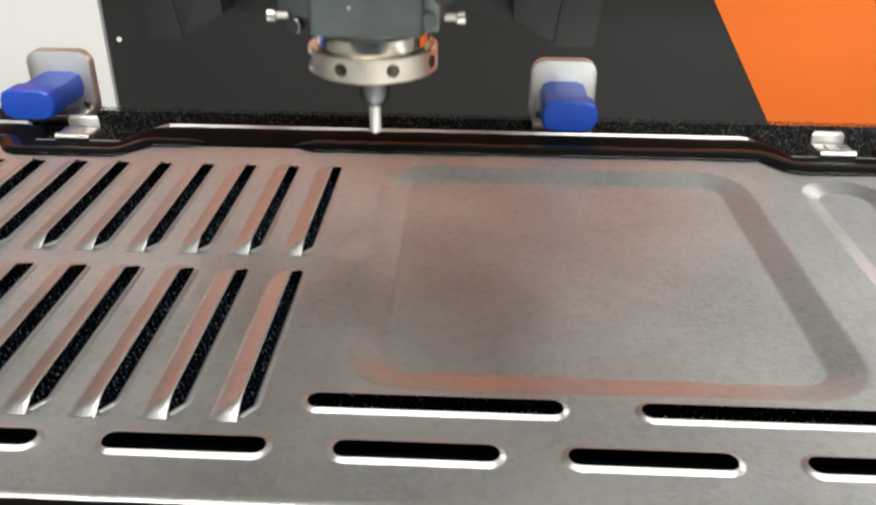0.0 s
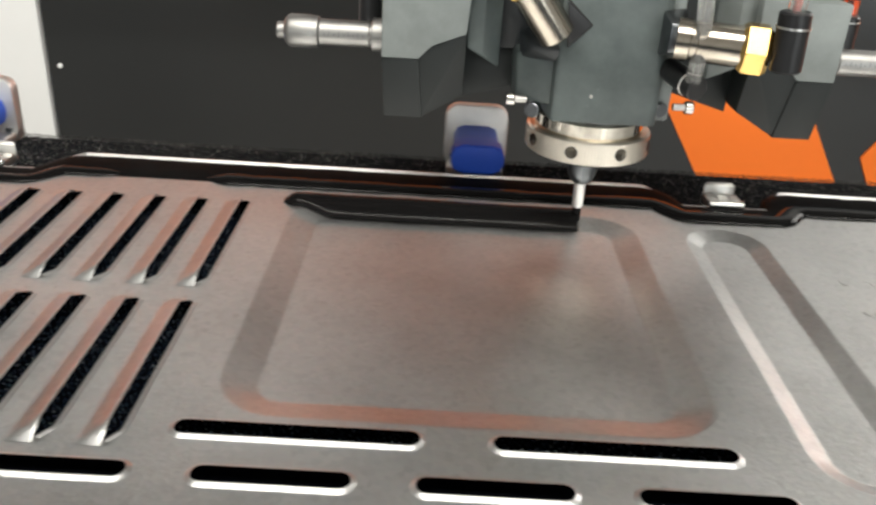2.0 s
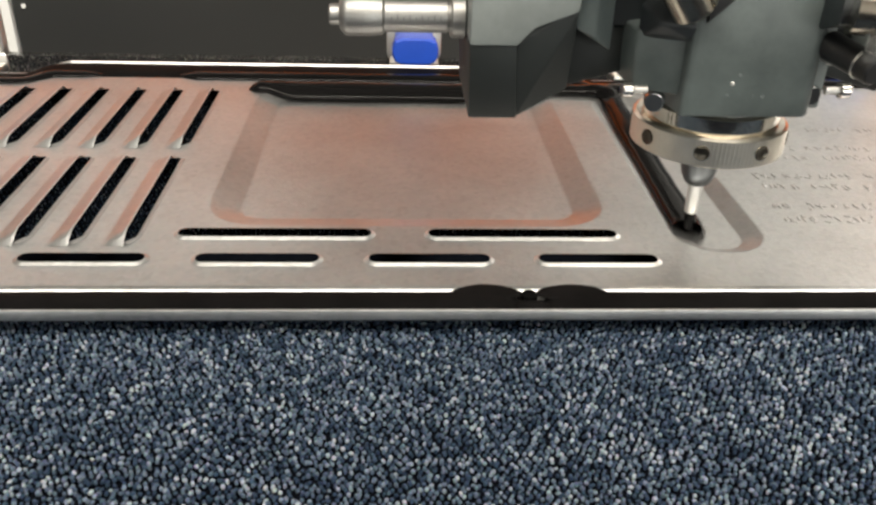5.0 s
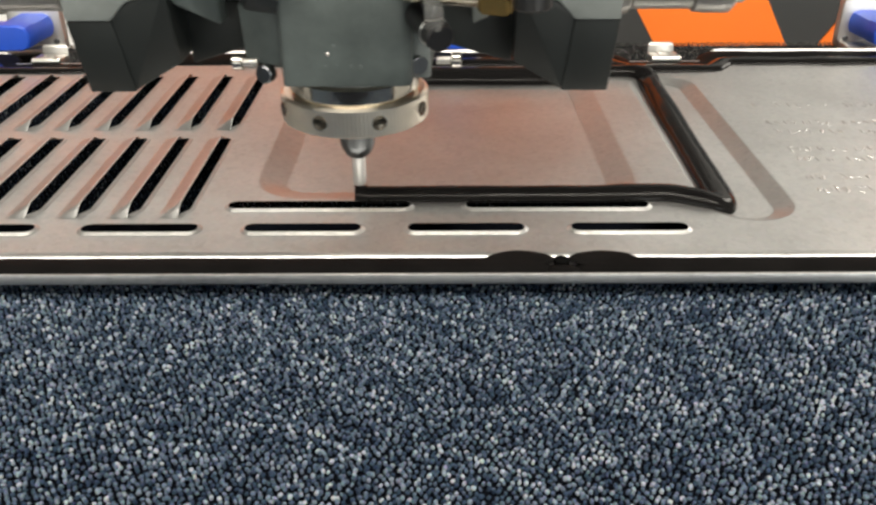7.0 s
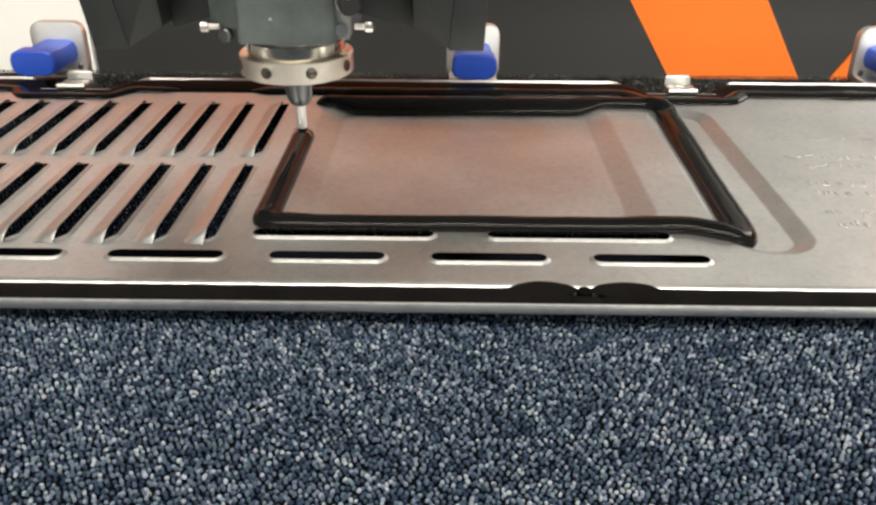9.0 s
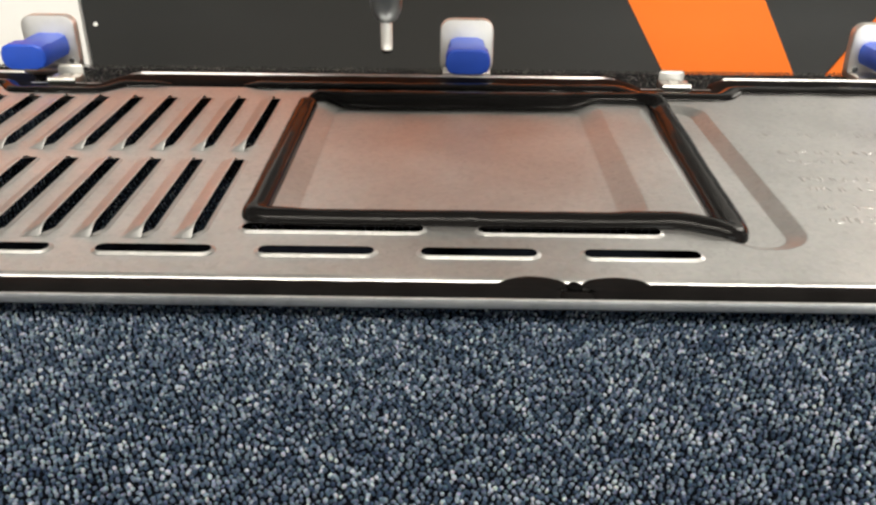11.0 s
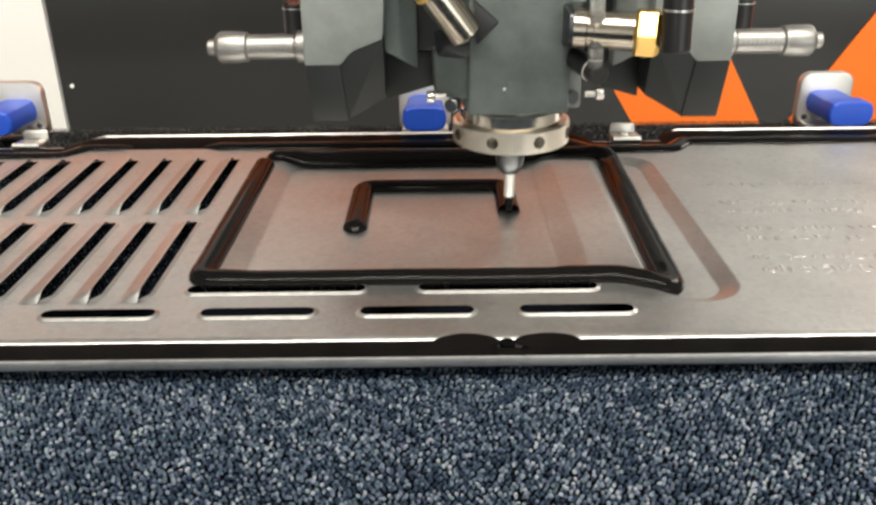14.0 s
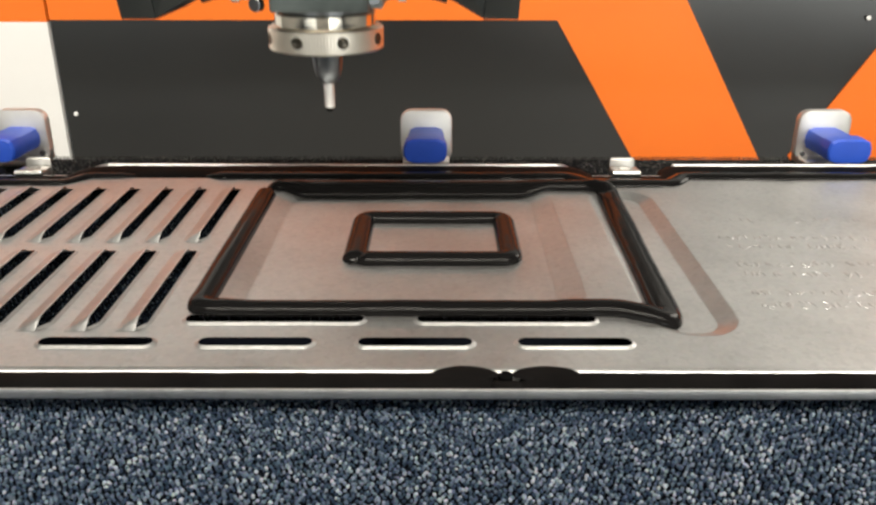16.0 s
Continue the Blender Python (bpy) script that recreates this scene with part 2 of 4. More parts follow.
def prism_bm(points, a0, a1, axis="z", bevel=0.0):
    """A polygon drawn out along an axis; points are (x, y), (x, z) or (y, z)."""
    bm = bmesh.new()

    def at(p, a):
        return {"z": (p[0], p[1], a), "y": (p[0], a, p[1]), "x": (a, p[0], p[1])}[axis]

    low = [bm.verts.new(at(p, a0)) for p in points]
    high = [bm.verts.new(at(p, a1)) for p in points]
    bm.faces.new(low)
    bm.faces.new(high[::-1])
    n = len(points)
    for i in range(n):
        bm.faces.new((low[i], low[(i + 1) % n], high[(i + 1) % n], high[i]))
    bmesh.ops.recalc_face_normals(bm, faces=bm.faces[:])
    if bevel:
        bmesh.ops.bevel(bm, geom=bm.edges[:], offset=bevel, segments=2, affect="EDGES", profile=0.5)
    return bm


def hull_bm(points, bevel=0.0):
    bm = bmesh.new()
    vs = [bm.verts.new(p) for p in points]
    bmesh.ops.convex_hull(bm, input=vs)
    bmesh.ops.dissolve_limit(bm, angle_limit=radians(2), verts=bm.verts[:], edges=bm.edges[:])
    bmesh.ops.recalc_face_normals(bm, faces=bm.faces[:])
    if bevel:
        bmesh.ops.bevel(bm, geom=bm.edges[:], offset=bevel, segments=2, affect="EDGES", profile=0.5)
    return bm


def lathe_bm(profile, a, b, seg=32):
    """Round body about the line from a to b; profile: (share of the way or metres along, radius)."""
    a, b = Vector(a), Vector(b)
    way = (b - a).normalized()
    q = way.to_track_quat("Z", "Y").to_matrix()
    bm = bmesh.new()
    rings = []
    for d, r in profile:
        rings.append([bm.verts.new(a + q @ Vector((r * math.cos(2 * math.pi * i / seg), r * math.sin(2 * math.pi * i / seg), d))) for i in range(seg)])
    for lo, hi in zip(rings, rings[1:]):
        for i in range(seg):
            bm.faces.new((lo[i], lo[(i + 1) % seg], hi[(i + 1) % seg], hi[i]))
    bm.faces.new(rings[0][::-1])
    bm.faces.new(rings[-1])
    bmesh.ops.recalc_face_normals(bm, faces=bm.faces[:])
    return bm


def rod_bm(a, b, r, seg=24, chamfer=0.0):
    d = (Vector(b) - Vector(a)).length
    c = chamfer or r * 0.12
    return lathe_bm([(0, r - c), (c, r), (d - c, r), (d, r - c)], a, b, seg)


def pipe_bm(points, r, seg=14):
    """A round tube along a smooth line through points."""
    pts = [Vector(p) for p in points]
    line = []
    for i in range(len(pts) - 1):
        p0, p1, p2, p3 = pts[max(i - 1, 0)], pts[i], pts[i + 1], pts[min(i + 2, len(pts) - 1)]
        for k in range(8):
            t = k / 8
            line.append(0.5 * (2 * p1 + (p2 - p0) * t + (2 * p0 - 5 * p1 + 4 * p2 - p3) * t * t + (3 * p1 - p0 - 3 * p2 + p3) * t ** 3))
    line.append(pts[-1])
    bm = bmesh.new()
    rings = []
    for i, p in enumerate(line):
        way = (line[min(i + 1, len(line) - 1)] - line[max(i - 1, 0)]).normalized()
        q = way.to_track_quat("Z", "Y").to_matrix()
        rings.append([bm.verts.new(p + q @ Vector((r * math.cos(2 * math.pi * k / seg), r * math.sin(2 * math.pi * k / seg), 0))) for k in range(seg)])
    for lo, hi in zip(rings, rings[1:]):
        for k in range(seg):
            bm.faces.new((lo[k], lo[(k + 1) % seg], hi[(k + 1) % seg], hi[k]))
    bm.faces.new(rings[0][::-1])
    bm.faces.new(rings[-1])
    bmesh.ops.recalc_face_normals(bm, faces=bm.faces[:])
    return bm


def flat_bm(points, y, thick):
    """A plate in the x-z plane whose front lies at y."""
    return prism_bm(points, y, y + thick, "y")


def ramp(t):
    """A straight slope from 0 to 1 with rounded foot and shoulder."""
    t, r = min(1.0, max(0.0, t)), 0.16
    g = 1 / (1 - r)
    if t < r:
        return g * t * t / (2 * r)
    if t > 1 - r:
        return 1 - g * (1 - t) ** 2 / (2 * r)
    return g * (t - r / 2)


RAMP_STEPS = (-0.08, 0.0, 0.08, 0.16, 0.5, 0.84, 0.92, 1.0, 1.08)


def smoothstep(t):
    t = min(1.0, max(0.0, t))
    return t * t * (3 - 2 * t)


# ---------------------------------------------------------------- room and backdrop
def room():
    for name, bm, mat in (
        ("floor", box_bm(-3.2, 3.2, -3.2, 3.2, -0.95, -0.85), HALL_FLOOR),
        ("ceiling", box_bm(-3.2, 3.2, -3.2, 3.2, 3.2, 3.3), HALL_WALL),
        ("wall_north", box_bm(-3.2, 3.2, 3.1, 3.2, -0.85, 3.2), HALL_WALL),
        ("wall_south", box_bm(-3.2, 3.2, -3.2, -3.1, -0.85, 3.2), HALL_WALL),
        ("wall_west", box_bm(-3.2, -3.1, -3.1, 3.1, -0.85, 3.2), HALL_WALL),
        ("wall_east", box_bm(3.1, 3.2, -3.1, 3.1, -0.85, 3.2), HALL_WALL),
    ):
        tagged(part(name, bm, mat, smooth=0), "plain painted surface of the exhibition hall", "hall", kind="structure")


BOARD_Y, BOARD_TOP = 0.65, 0.17


def stand_wall():
    """Charcoal stand wall with orange film stripes and a white panel beside it."""
    wall = tagged(part("wall_stand", box_bm(-0.3975, 1.3, BOARD_Y, BOARD_Y + 0.03, -0.84, BOARD_TOP), CHARCOAL, smooth=0),
                  "charcoal stand wall with slanted orange stripes", "wall", kind="structure")
    tagged(part("wall_white", box_bm(-1.5, -0.4, BOARD_Y - 0.004, BOARD_Y + 0.03, -0.84, 0.047), WHITE, smooth=0),
           "plain white panel beside the charcoal stand wall", "wall", kind="structure")
    tagged(part("wall_orange", box_bm(-1.5, -0.4, BOARD_Y - 0.004, BOARD_Y + 0.03, 0.047, BOARD_TOP), ORANGE, smooth=0),
           "orange panel above the white panel", "wall", kind="structure")
    # Unseen orange board, added only to redden reflections in the sheet.
    tagged(part("wall_tint_board", box_bm(-1.5, 0.21, BOARD_Y, BOARD_Y + 0.03, BOARD_TOP + 0.001, 0.212), ORANGE, smooth=0),
           "unseen orange board added to tint the panel's reflections", "wall", kind="structure")
    f = BOARD_Y - 0.002
    # horizontal band that turns down into a slanted leg
    part("stripe", flat_bm([(-0.3975, 0.049), (0.163, 0.049), (0.560, -0.60), (0.693, -0.60), (0.275, 0.120), (-0.3975, 0.120)], f, 0.002), ORANGE, wall, "orange film stripe", 0)
    part("stripe", flat_bm([(0.442, -0.105), (0.535, 0.040), (0.618, 0.17), (1.28, 0.17), (1.28, -0.6), (0.70, -0.6)], f, 0.002), ORANGE, wall, "orange film field", 0)
    part("patch", flat_bm([(-0.318, 0.074), (-0.287, 0.074), (-0.287, 0.11), (-0.318, 0.11)], f - 0.002, 0.002), TEAL, wall, "small teal patch", 0)
    for px, pz in ((-0.385, -0.056), (0.505, 0.052)):
        part("rivet", rod_bm((px, f, pz), (px, f - 0.002, pz), 0.0025, 12), WHITE, wall, "small white rivet head")


CARPET_Z = -0.010


def table():
    t = thing("display_table", (0, 0, -0.85), "dark board table under the blue loop carpet", "table")
    part("tabletop", box_bm(-0.85, 0.85, -0.75, 0.315, 0.80, 0.834, 0.003), TABLE, t)
    for x in (-0.78, 0.78):
        for y in (-0.68, 0.24):
            part("leg", box_bm(x - 0.03, x + 0.03, y - 0.03, y + 0.03, 0.0, 0.80, 0.002), TABLE, t)


def loops(x0, x1, y0, y1, pitch, share, seed, fine=False):
    """Vertices and faces of a field of small yarn loops."""
    rng = np.random.default_rng(seed)
    nx, ny = int((x1 - x0) / pitch), int((y1 - y0) / (pitch * 0.87))
    ix, iy = np.meshgrid(np.arange(nx), np.arange(ny))
    cx = x0 + (ix + 0.5 * (iy % 2)).ravel() * pitch + rng.normal(0, pitch * 0.16, nx * ny)
    cy = y0 + iy.ravel() * pitch * 0.87 + rng.normal(0, pitch * 0.16, nx * ny)
    n = len(cx)
    size = pitch * rng.uniform(0.30, 0.43, n) * share
    turn = rng.uniform(0, np.pi, n)
    long = rng.uniform(1.0, 1.22, n)
    tall = rng.uniform(0.0013, 0.0022, n)
    lean = rng.normal(0, 0.13, (n, 2))
    seg = 6
    verts = []
    levels = ((0.86, 0.35), (1.0, 0.70), (0.72, 0.92)) if fine else ((1.0, 0.55), (0.74, 0.90))
    for r, h in levels:
        for k in range(seg):
            a = 2 * math.pi * k / seg
            px, py = math.cos(a) * r * size * long, math.sin(a) * r * size / long
            verts.append(np.stack([cx + px * np.cos(turn) - py * np.sin(turn) + lean[:, 0] * h * tall,
                                   cy + px * np.sin(turn) + py * np.cos(turn) + lean[:, 1] * h * tall, CARPET_Z - 0.0025 + h * tall], -1))
    verts.append(np.stack([cx + lean[:, 0] * tall, cy + lean[:, 1] * tall, CARPET_Z - 0.0025 + tall], -1))
    per = len(verts)
    co = np.stack(verts, 1).reshape(-1, 3)
    tris = []
    for lv in range(len(levels) - 1):
        for k in range(seg):
            a, b = lv * seg + k, lv * seg + (k + 1) % seg
            tris += [(a, b, b + seg), (a, b + seg, a + seg)]
    top = (len(levels) - 1) * seg
    for k in range(seg):
        tris.append((top + k, top + (k + 1) % seg, per - 1))
    faces = (np.array(tris)[None] + (np.arange(n) * per)[:, None, None]).reshape(-1, 3)
    return co, faces


def carpet():
    base = tagged(part("carpet_backing", box_bm(-0.84, 0.84, -0.74, 0.316, -0.0159, CARPET_Z - 0.0034), BACKING, smooth=0),
                  "dark woven backing of the blue loop carpet", "carpet", kind="structure")
    # Loops under the panel are thinned to bare backing, for shade in its openings.
    for name, fields, yarn, label in (
            ("carpet", (loops(-0.31, 0.35, -0.165, -0.022, 0.00192, 1.0, 1, True), loops(-0.33, 0.14, 0.030, 0.250, 0.0022, 0.45, 4)), YARN, "blue and grey flecked loop-pile carpet under the panel"),
            ("back_pile", (loops(-0.52, 0.56, 0.250, 0.317, 0.0016, 0.62, 5),), DARK_YARN, "loop pile behind the panel, darker and greyer")):
        co, fa, at = [], [], 0
        for c, f in fields:
            co.append(c)
            fa.append(f + at)
            at += len(c)
        co, fa = np.concatenate(co), np.concatenate(fa)
        me = bpy.data.meshes.new(name)
        me.vertices.add(len(co))
        me.vertices.foreach_set("co", co.astype(np.float32).ravel())
        me.loops.add(len(fa) * 3)
        me.loops.foreach_set("vertex_index", fa.astype(np.int32).ravel())
        me.polygons.add(len(fa))
        me.polygons.foreach_set("loop_start", np.arange(0, len(fa) * 3, 3, dtype=np.int32))
        me.polygons.foreach_set("use_smooth", np.ones(len(fa), dtype=bool))
        me.update(calc_edges=True)
        me.materials.append(yarn)
        tagged(new(name, me), label, "carpet", kind="stuff")


# ---------------------------------------------------------------- the sheet-metal panel
def rounded(cx, cy, hx, hy, r, n=8):
    """The outline of a rectangle with round corners."""
    out = []
    for sx, sy, a0 in ((1, 1, 0), (-1, 1, 90), (-1, -1, 180), (1, -1, 270)):
        for k in range(n + 1):
            a = radians(a0 + 90 * k / n)
            out.append((cx + sx * (hx - r) + r * math.cos(a), cy + sy * (hy - r) + r * math.sin(a)))
    return out


def depth_in(x, y, cx, cy, hx, hy, r):
    """How far a place lies inside a rounded rectangle (minus: outside)."""
    qx, qy = abs(x - cx) - (hx - r), abs(y - cy) - (hy - r)
    return r - math.hypot(max(qx, 0), max(qy, 0)) - min(max(qx, qy), 0)


RECESS = (0.0160, 0.1185, 0.0870, 0.0905, 0.024)   # centre, half sizes, corner
GROOVE = (0.1450, 0.1040, 0.0205, 0.0980, 0.0200)
RECESS_DEEP, RECESS_SLOPE = 0.0034, 0.0148
GROOVE_DEEP, GROOVE_SLOPE = 0.0033, 0.0100
SLOT_HALF, SLOT_LIP, SLOT_RISE = 0.0034, 0.0021, 0.00104
SLOTS = [(-0.198 + 0.066 * i, -0.151 + 0.066 * i, 0.0) for i in range(-1, 5)] + [(-0.077, 0.0005, 0.021), (0.0238, 0.1015, 0.021)]
LOUVRE_X = [-0.0927 - 0.0212 * i for i in range(10)]
LOUVRE_Y = [(0.0115, 0.1005), (0.1125, 0.2035)]
LEFT, RIGHT = -0.345, 0.44


def sheet_z(x, y):
    z = -RECESS_DEEP * ramp(depth_in(x, y, *RECESS) / RECESS_SLOPE)
    z -= GROOVE_DEEP * ramp(depth_in(x, y, *GROOVE) / GROOVE_SLOPE)
    for a, b, sy in SLOTS:
        d = depth_in(x, y, (a + b) / 2, sy, (b - a) / 2 + SLOT_LIP, SLOT_HALF + SLOT_LIP, SLOT_HALF + SLOT_LIP - 1e-5)
        if d > 0:
            z += SLOT_RISE * ramp(d / SLOT_LIP)
    return z


BACK_NOTCHES = (-0.237, 0.157)


def back_edge(x, main, inner):
    """The panel's back line, which steps in round each clip."""
    y = main
    for c in BACK_NOTCHES:
        y = min(y, main - (main - inner) * smoothstep((0.040 - abs(x - c)) / 0.016))
    return y


FRONT_IN, FRONT_OUT = -0.0188, -0.0375


def back_line(off_main, off_inner, step=0.004):
    n = int((RIGHT - LEFT) / step)
    return [(LEFT + (RIGHT - LEFT) * i / n, back_edge(LEFT + (RIGHT - LEFT) * i / n, off_main, off_inner)) for i in range(n + 1)]


def sheet_mesh():
    """The pressed sheet as one skin with its openings, drawn from its plan by a constrained triangulation."""
    from mathutils import geometry
    pts, edges = [], []

    def loop(line, closed=True):
        k = len(pts)
        pts.extend(Vector(p) for p in line)
        m = len(line)
        edges.extend((k + i, k + (i + 1) % m) for i in range(m if closed else m - 1))

    back = back_line(0.226, 0.216)
    loop([(LEFT, FRONT_IN)] + [(x, FRONT_IN) for x, _ in back[1:-1]] + [(RIGHT, FRONT_IN)] + back[::-1])
    for spec, slope, steps in ((RECESS, RECESS_SLOPE, 6), (GROOVE, GROOVE_SLOPE, 6)):
        cx, cy, hx, hy, r = spec
        for k in RAMP_STEPS:
            d = slope * k
            loop(rounded(cx, cy, hx - d, hy - d, max(r - d, 0.003), 8))
    holes, mouths = [], []
    for a, b, sy in SLOTS:
        for k in RAMP_STEPS[:-1]:
            d = SLOT_LIP * (1 - k)
            h = SLOT_HALF + d
            loop(rounded((a + b) / 2, sy, (b - a) / 2 + d, h, h * 0.92, 3))
        holes.append(((a + b) / 2, sy, (b - a) / 2, SLOT_HALF, SLOT_HALF - 1e-5))
    for x in LOUVRE_X:
        for y0, y1 in LOUVRE_Y:
            line = [(x - 0.0105, y0 + 0.005), (x - 0.0046, y0), (x, y0 + 0.0065), (x, y1 - 0.002), (x - 0.0015, y1), (x - 0.0105, y1 - 0.004)]
            loop(line)
            mouths.append(line)
    co, _, tris, *_ = geometry.delaunay_2d_cdt(pts, edges, [], 1, 1e-6)
    keep = []
    for tri in tris:
        mx, my = sum(co[i].x for i in tri) / 3, sum(co[i].y for i in tri) / 3
        in_mouth = any(all((bx - ax) * (my - ay) > (by - ay) * (mx - ax) for (ax, ay), (bx, by) in zip(m, m[1:] + m[:1])) for m in mouths)
        if not in_mouth and not any(depth_in(mx, my, *h) > 0 for h in holes):
            keep.append(tri)
    me = bpy.data.meshes.new("sheet")
    me.from_pydata([(p.x, p.y, sheet_z(p.x, p.y)) for p in co], [], keep)
    for p in me.polygons:
        p.use_smooth = True
    e = 2e-4
    normals = []
    for p in co:
        gx = (sheet_z(p.x + e, p.y) - sheet_z(p.x - e, p.y)) / (2 * e)
        gy = (sheet_z(p.x, p.y + e) - sheet_z(p.x, p.y - e)) / (2 * e)
        normals.append(Vector((-gx, -gy, 1)).normalized())
    me.update()
    me.normals_split_custom_set_from_vertices(normals)
    me.materials.append(ZINC)
    return me


def louvre_bm(y0, y1):
    """One raised louvre, its mouth towards +x at x = 0: a hood that swells out of the sheet, with a rounded toe."""
    bm = bmesh.new()
    nx, ny = 14, 64
    deep, high, over = 0.0122, 0.0042, 0.0033
    heel = 0.0095
    y0h, y1h = y0 - 0.0012, y1 + 0.001
    grid = []
    for j in range(ny + 1):
        v = j / ny
        y = y0h + (y1h - y0h) * (v + 0.05 * math.sin(2 * math.pi * v) * -1)
        b = min(1.0, (y1h - y) / heel)
        row = []
        for i in range(nx + 1):
            u = i / nx
            x = -deep + (deep - over) * u
            a = min(1.0, (y - y0h) / (0.0036 + 0.0058 * u))
            e = math.sin(a * math.pi / 2) ** 1.2 * smoothstep(b)
            z = high * e * (u * u / 0.3 if u < 0.15 else u - 0.075) / 0.925
            if u > 0.9:
                z -= 0.0003 * ((u - 0.9) / 0.1) ** 2 * e
            row.append(bm.verts.new((x, y, 0.00012 + z)))
        grid.append(row)
    for j in range(ny):
        for i in range(nx):
            bm.faces.new((grid[j][i], grid[j][i + 1], grid[j + 1][i + 1], grid[j + 1][i]))
    # rolled edge of the sheet across the mouth
    prof = ((-0.0003, -0.0012), (-0.0002, 0.0002), (0.0002, 0.00065), (0.0008, 0.00065), (0.0014, 0.0003), (0.0019, 0.00005))
    rim = [[bm.verts.new((px - 0.0040 * max(0.0, 1 - j / 3), y0 + 0.0008 + (y1 - y0 - 0.0030) * (j / 3 * 0.065 if j < 3 else 0.065 + 0.935 * (j - 3) / 20), pz)) for j in range(24)] for px, pz in prof]
    for lo, hi in zip(rim, rim[1:]):
        for j in range(23):
            bm.faces.new((lo[j], hi[j], hi[j + 1], lo[j + 1]))
    # thickness of the lip
    lip = [bm.verts.new(r[-1].co + Vector((0, 0, -0.0004))) for r in grid]
    for j in range(ny):
        bm.faces.new((grid[j][-1], lip[j], lip[j + 1], grid[j + 1][-1]))
    return bm


def sweep_bm(line, half, height, base_of=None, sink=0.0008, seg=10, vary=0.0, seed=0, taper=True, origin=(0, 0, 0), full=1.0):
    """A rounded strand along a plan line, lying on the sheet."""
    bm = bmesh.new()
    rows = []
    n = len(line)
    o = Vector(origin)
    for i, (x, y) in enumerate(line):
        a, b = line[max(i - 1, 0)], line[min(i + 1, n - 1)]
        t = Vector((b[0] - a[0], b[1] - a[1], 0)).normalized()
        side = Vector((t.y, -t.x, 0))
        w = 1 + vary * noise.noise((x * 40 + seed, y * 40, seed)) + vary * 0.5 * noise.noise((x * 130 + seed, y * 130, seed))
        if taper:
            d = min(i, n - 1 - i)
            w *= math.sqrt(min(1, (d + 0.15) / 4))
        z = (base_of(x, y) if base_of else 0.0) - sink
        rows.append([bm.verts.new(Vector((x, y, z)) + side * (half(x) if callable(half) else half) * w * math.cos(math.pi * k / seg) + Vector((0, 0, (height * w + sink) * max(0.0, math.sin(math.pi * k / seg)) ** full)) - o) for k in range(seg + 1)])
    for lo, hi in zip(rows, rows[1:]):
        for k in range(seg):
            bm.faces.new((lo[k], lo[k + 1], hi[k + 1], hi[k]))
        bm.faces.new((lo[0], hi[0], hi[-1], lo[-1]))
    for r in (rows[0], rows[-1]):
        bm.faces.new([bm.verts.new(v.co) for v in r])
    bmesh.ops.recalc_face_normals(bm, faces=bm.faces[:])
    return bm


def rail_bm(lines):
    """A skin through several lines of (x, y, z)."""
    bm = bmesh.new()
    vs = [[bm.verts.new(p) for p in ln] for ln in lines]
    for lo, hi in zip(vs, vs[1:]):
        for i in range(len(lo) - 1):
            bm.faces.new((lo[i], lo[i + 1], hi[i + 1], hi[i]))
    bmesh.ops.recalc_face_normals(bm, faces=bm.faces[:])
    return bm


FRONT_NOTCH = 0.059


def front_profile():
    """The front gutter: a bright inner lip, a trough, and the outer flange; the trough closes at the notch."""
    n = 150
    out = []
    prof = [(-0.0188, 0.0), (-0.0200, -0.0001), (-0.0213, -0.0004), (-0.0219, -0.0010), (-0.0223, -0.0020), (-0.0226, -0.0040), (-0.0336, -0.0042), (-0.0342, -0.0010), (-0.0348, 0.0), (-0.0351, 0.0), (-0.0355, -0.0002), (-0.0362, -0.0032), (-0.0360, -0.0037), (-0.0358, -0.0040), (-0.0340, -0.0050), (-0.0240, -0.0052), (-0.0235, -0.0115)]
    for py, pz in prof:
        line = []
        for i in range(n + 1):
            x = LEFT + (RIGHT - LEFT) * i / n
            line.append((x, py, pz))
        out.append(line)
    return out


def back_profile():
    out = []
    for main, inner, z in ((0.226, 0.216, 0.0), (0.2285, 0.2170, -0.0035), (0.2540, 0.2278, -0.0035), (0.25595, 0.22905, 0.00045), (0.2562, 0.2292, 0.0008), (0.2571, 0.2299, 0.0008), (0.2574, 0.2302, -0.0115)):
        out.append([(x, y, z) for x, y in back_line(main, inner)])
    return out


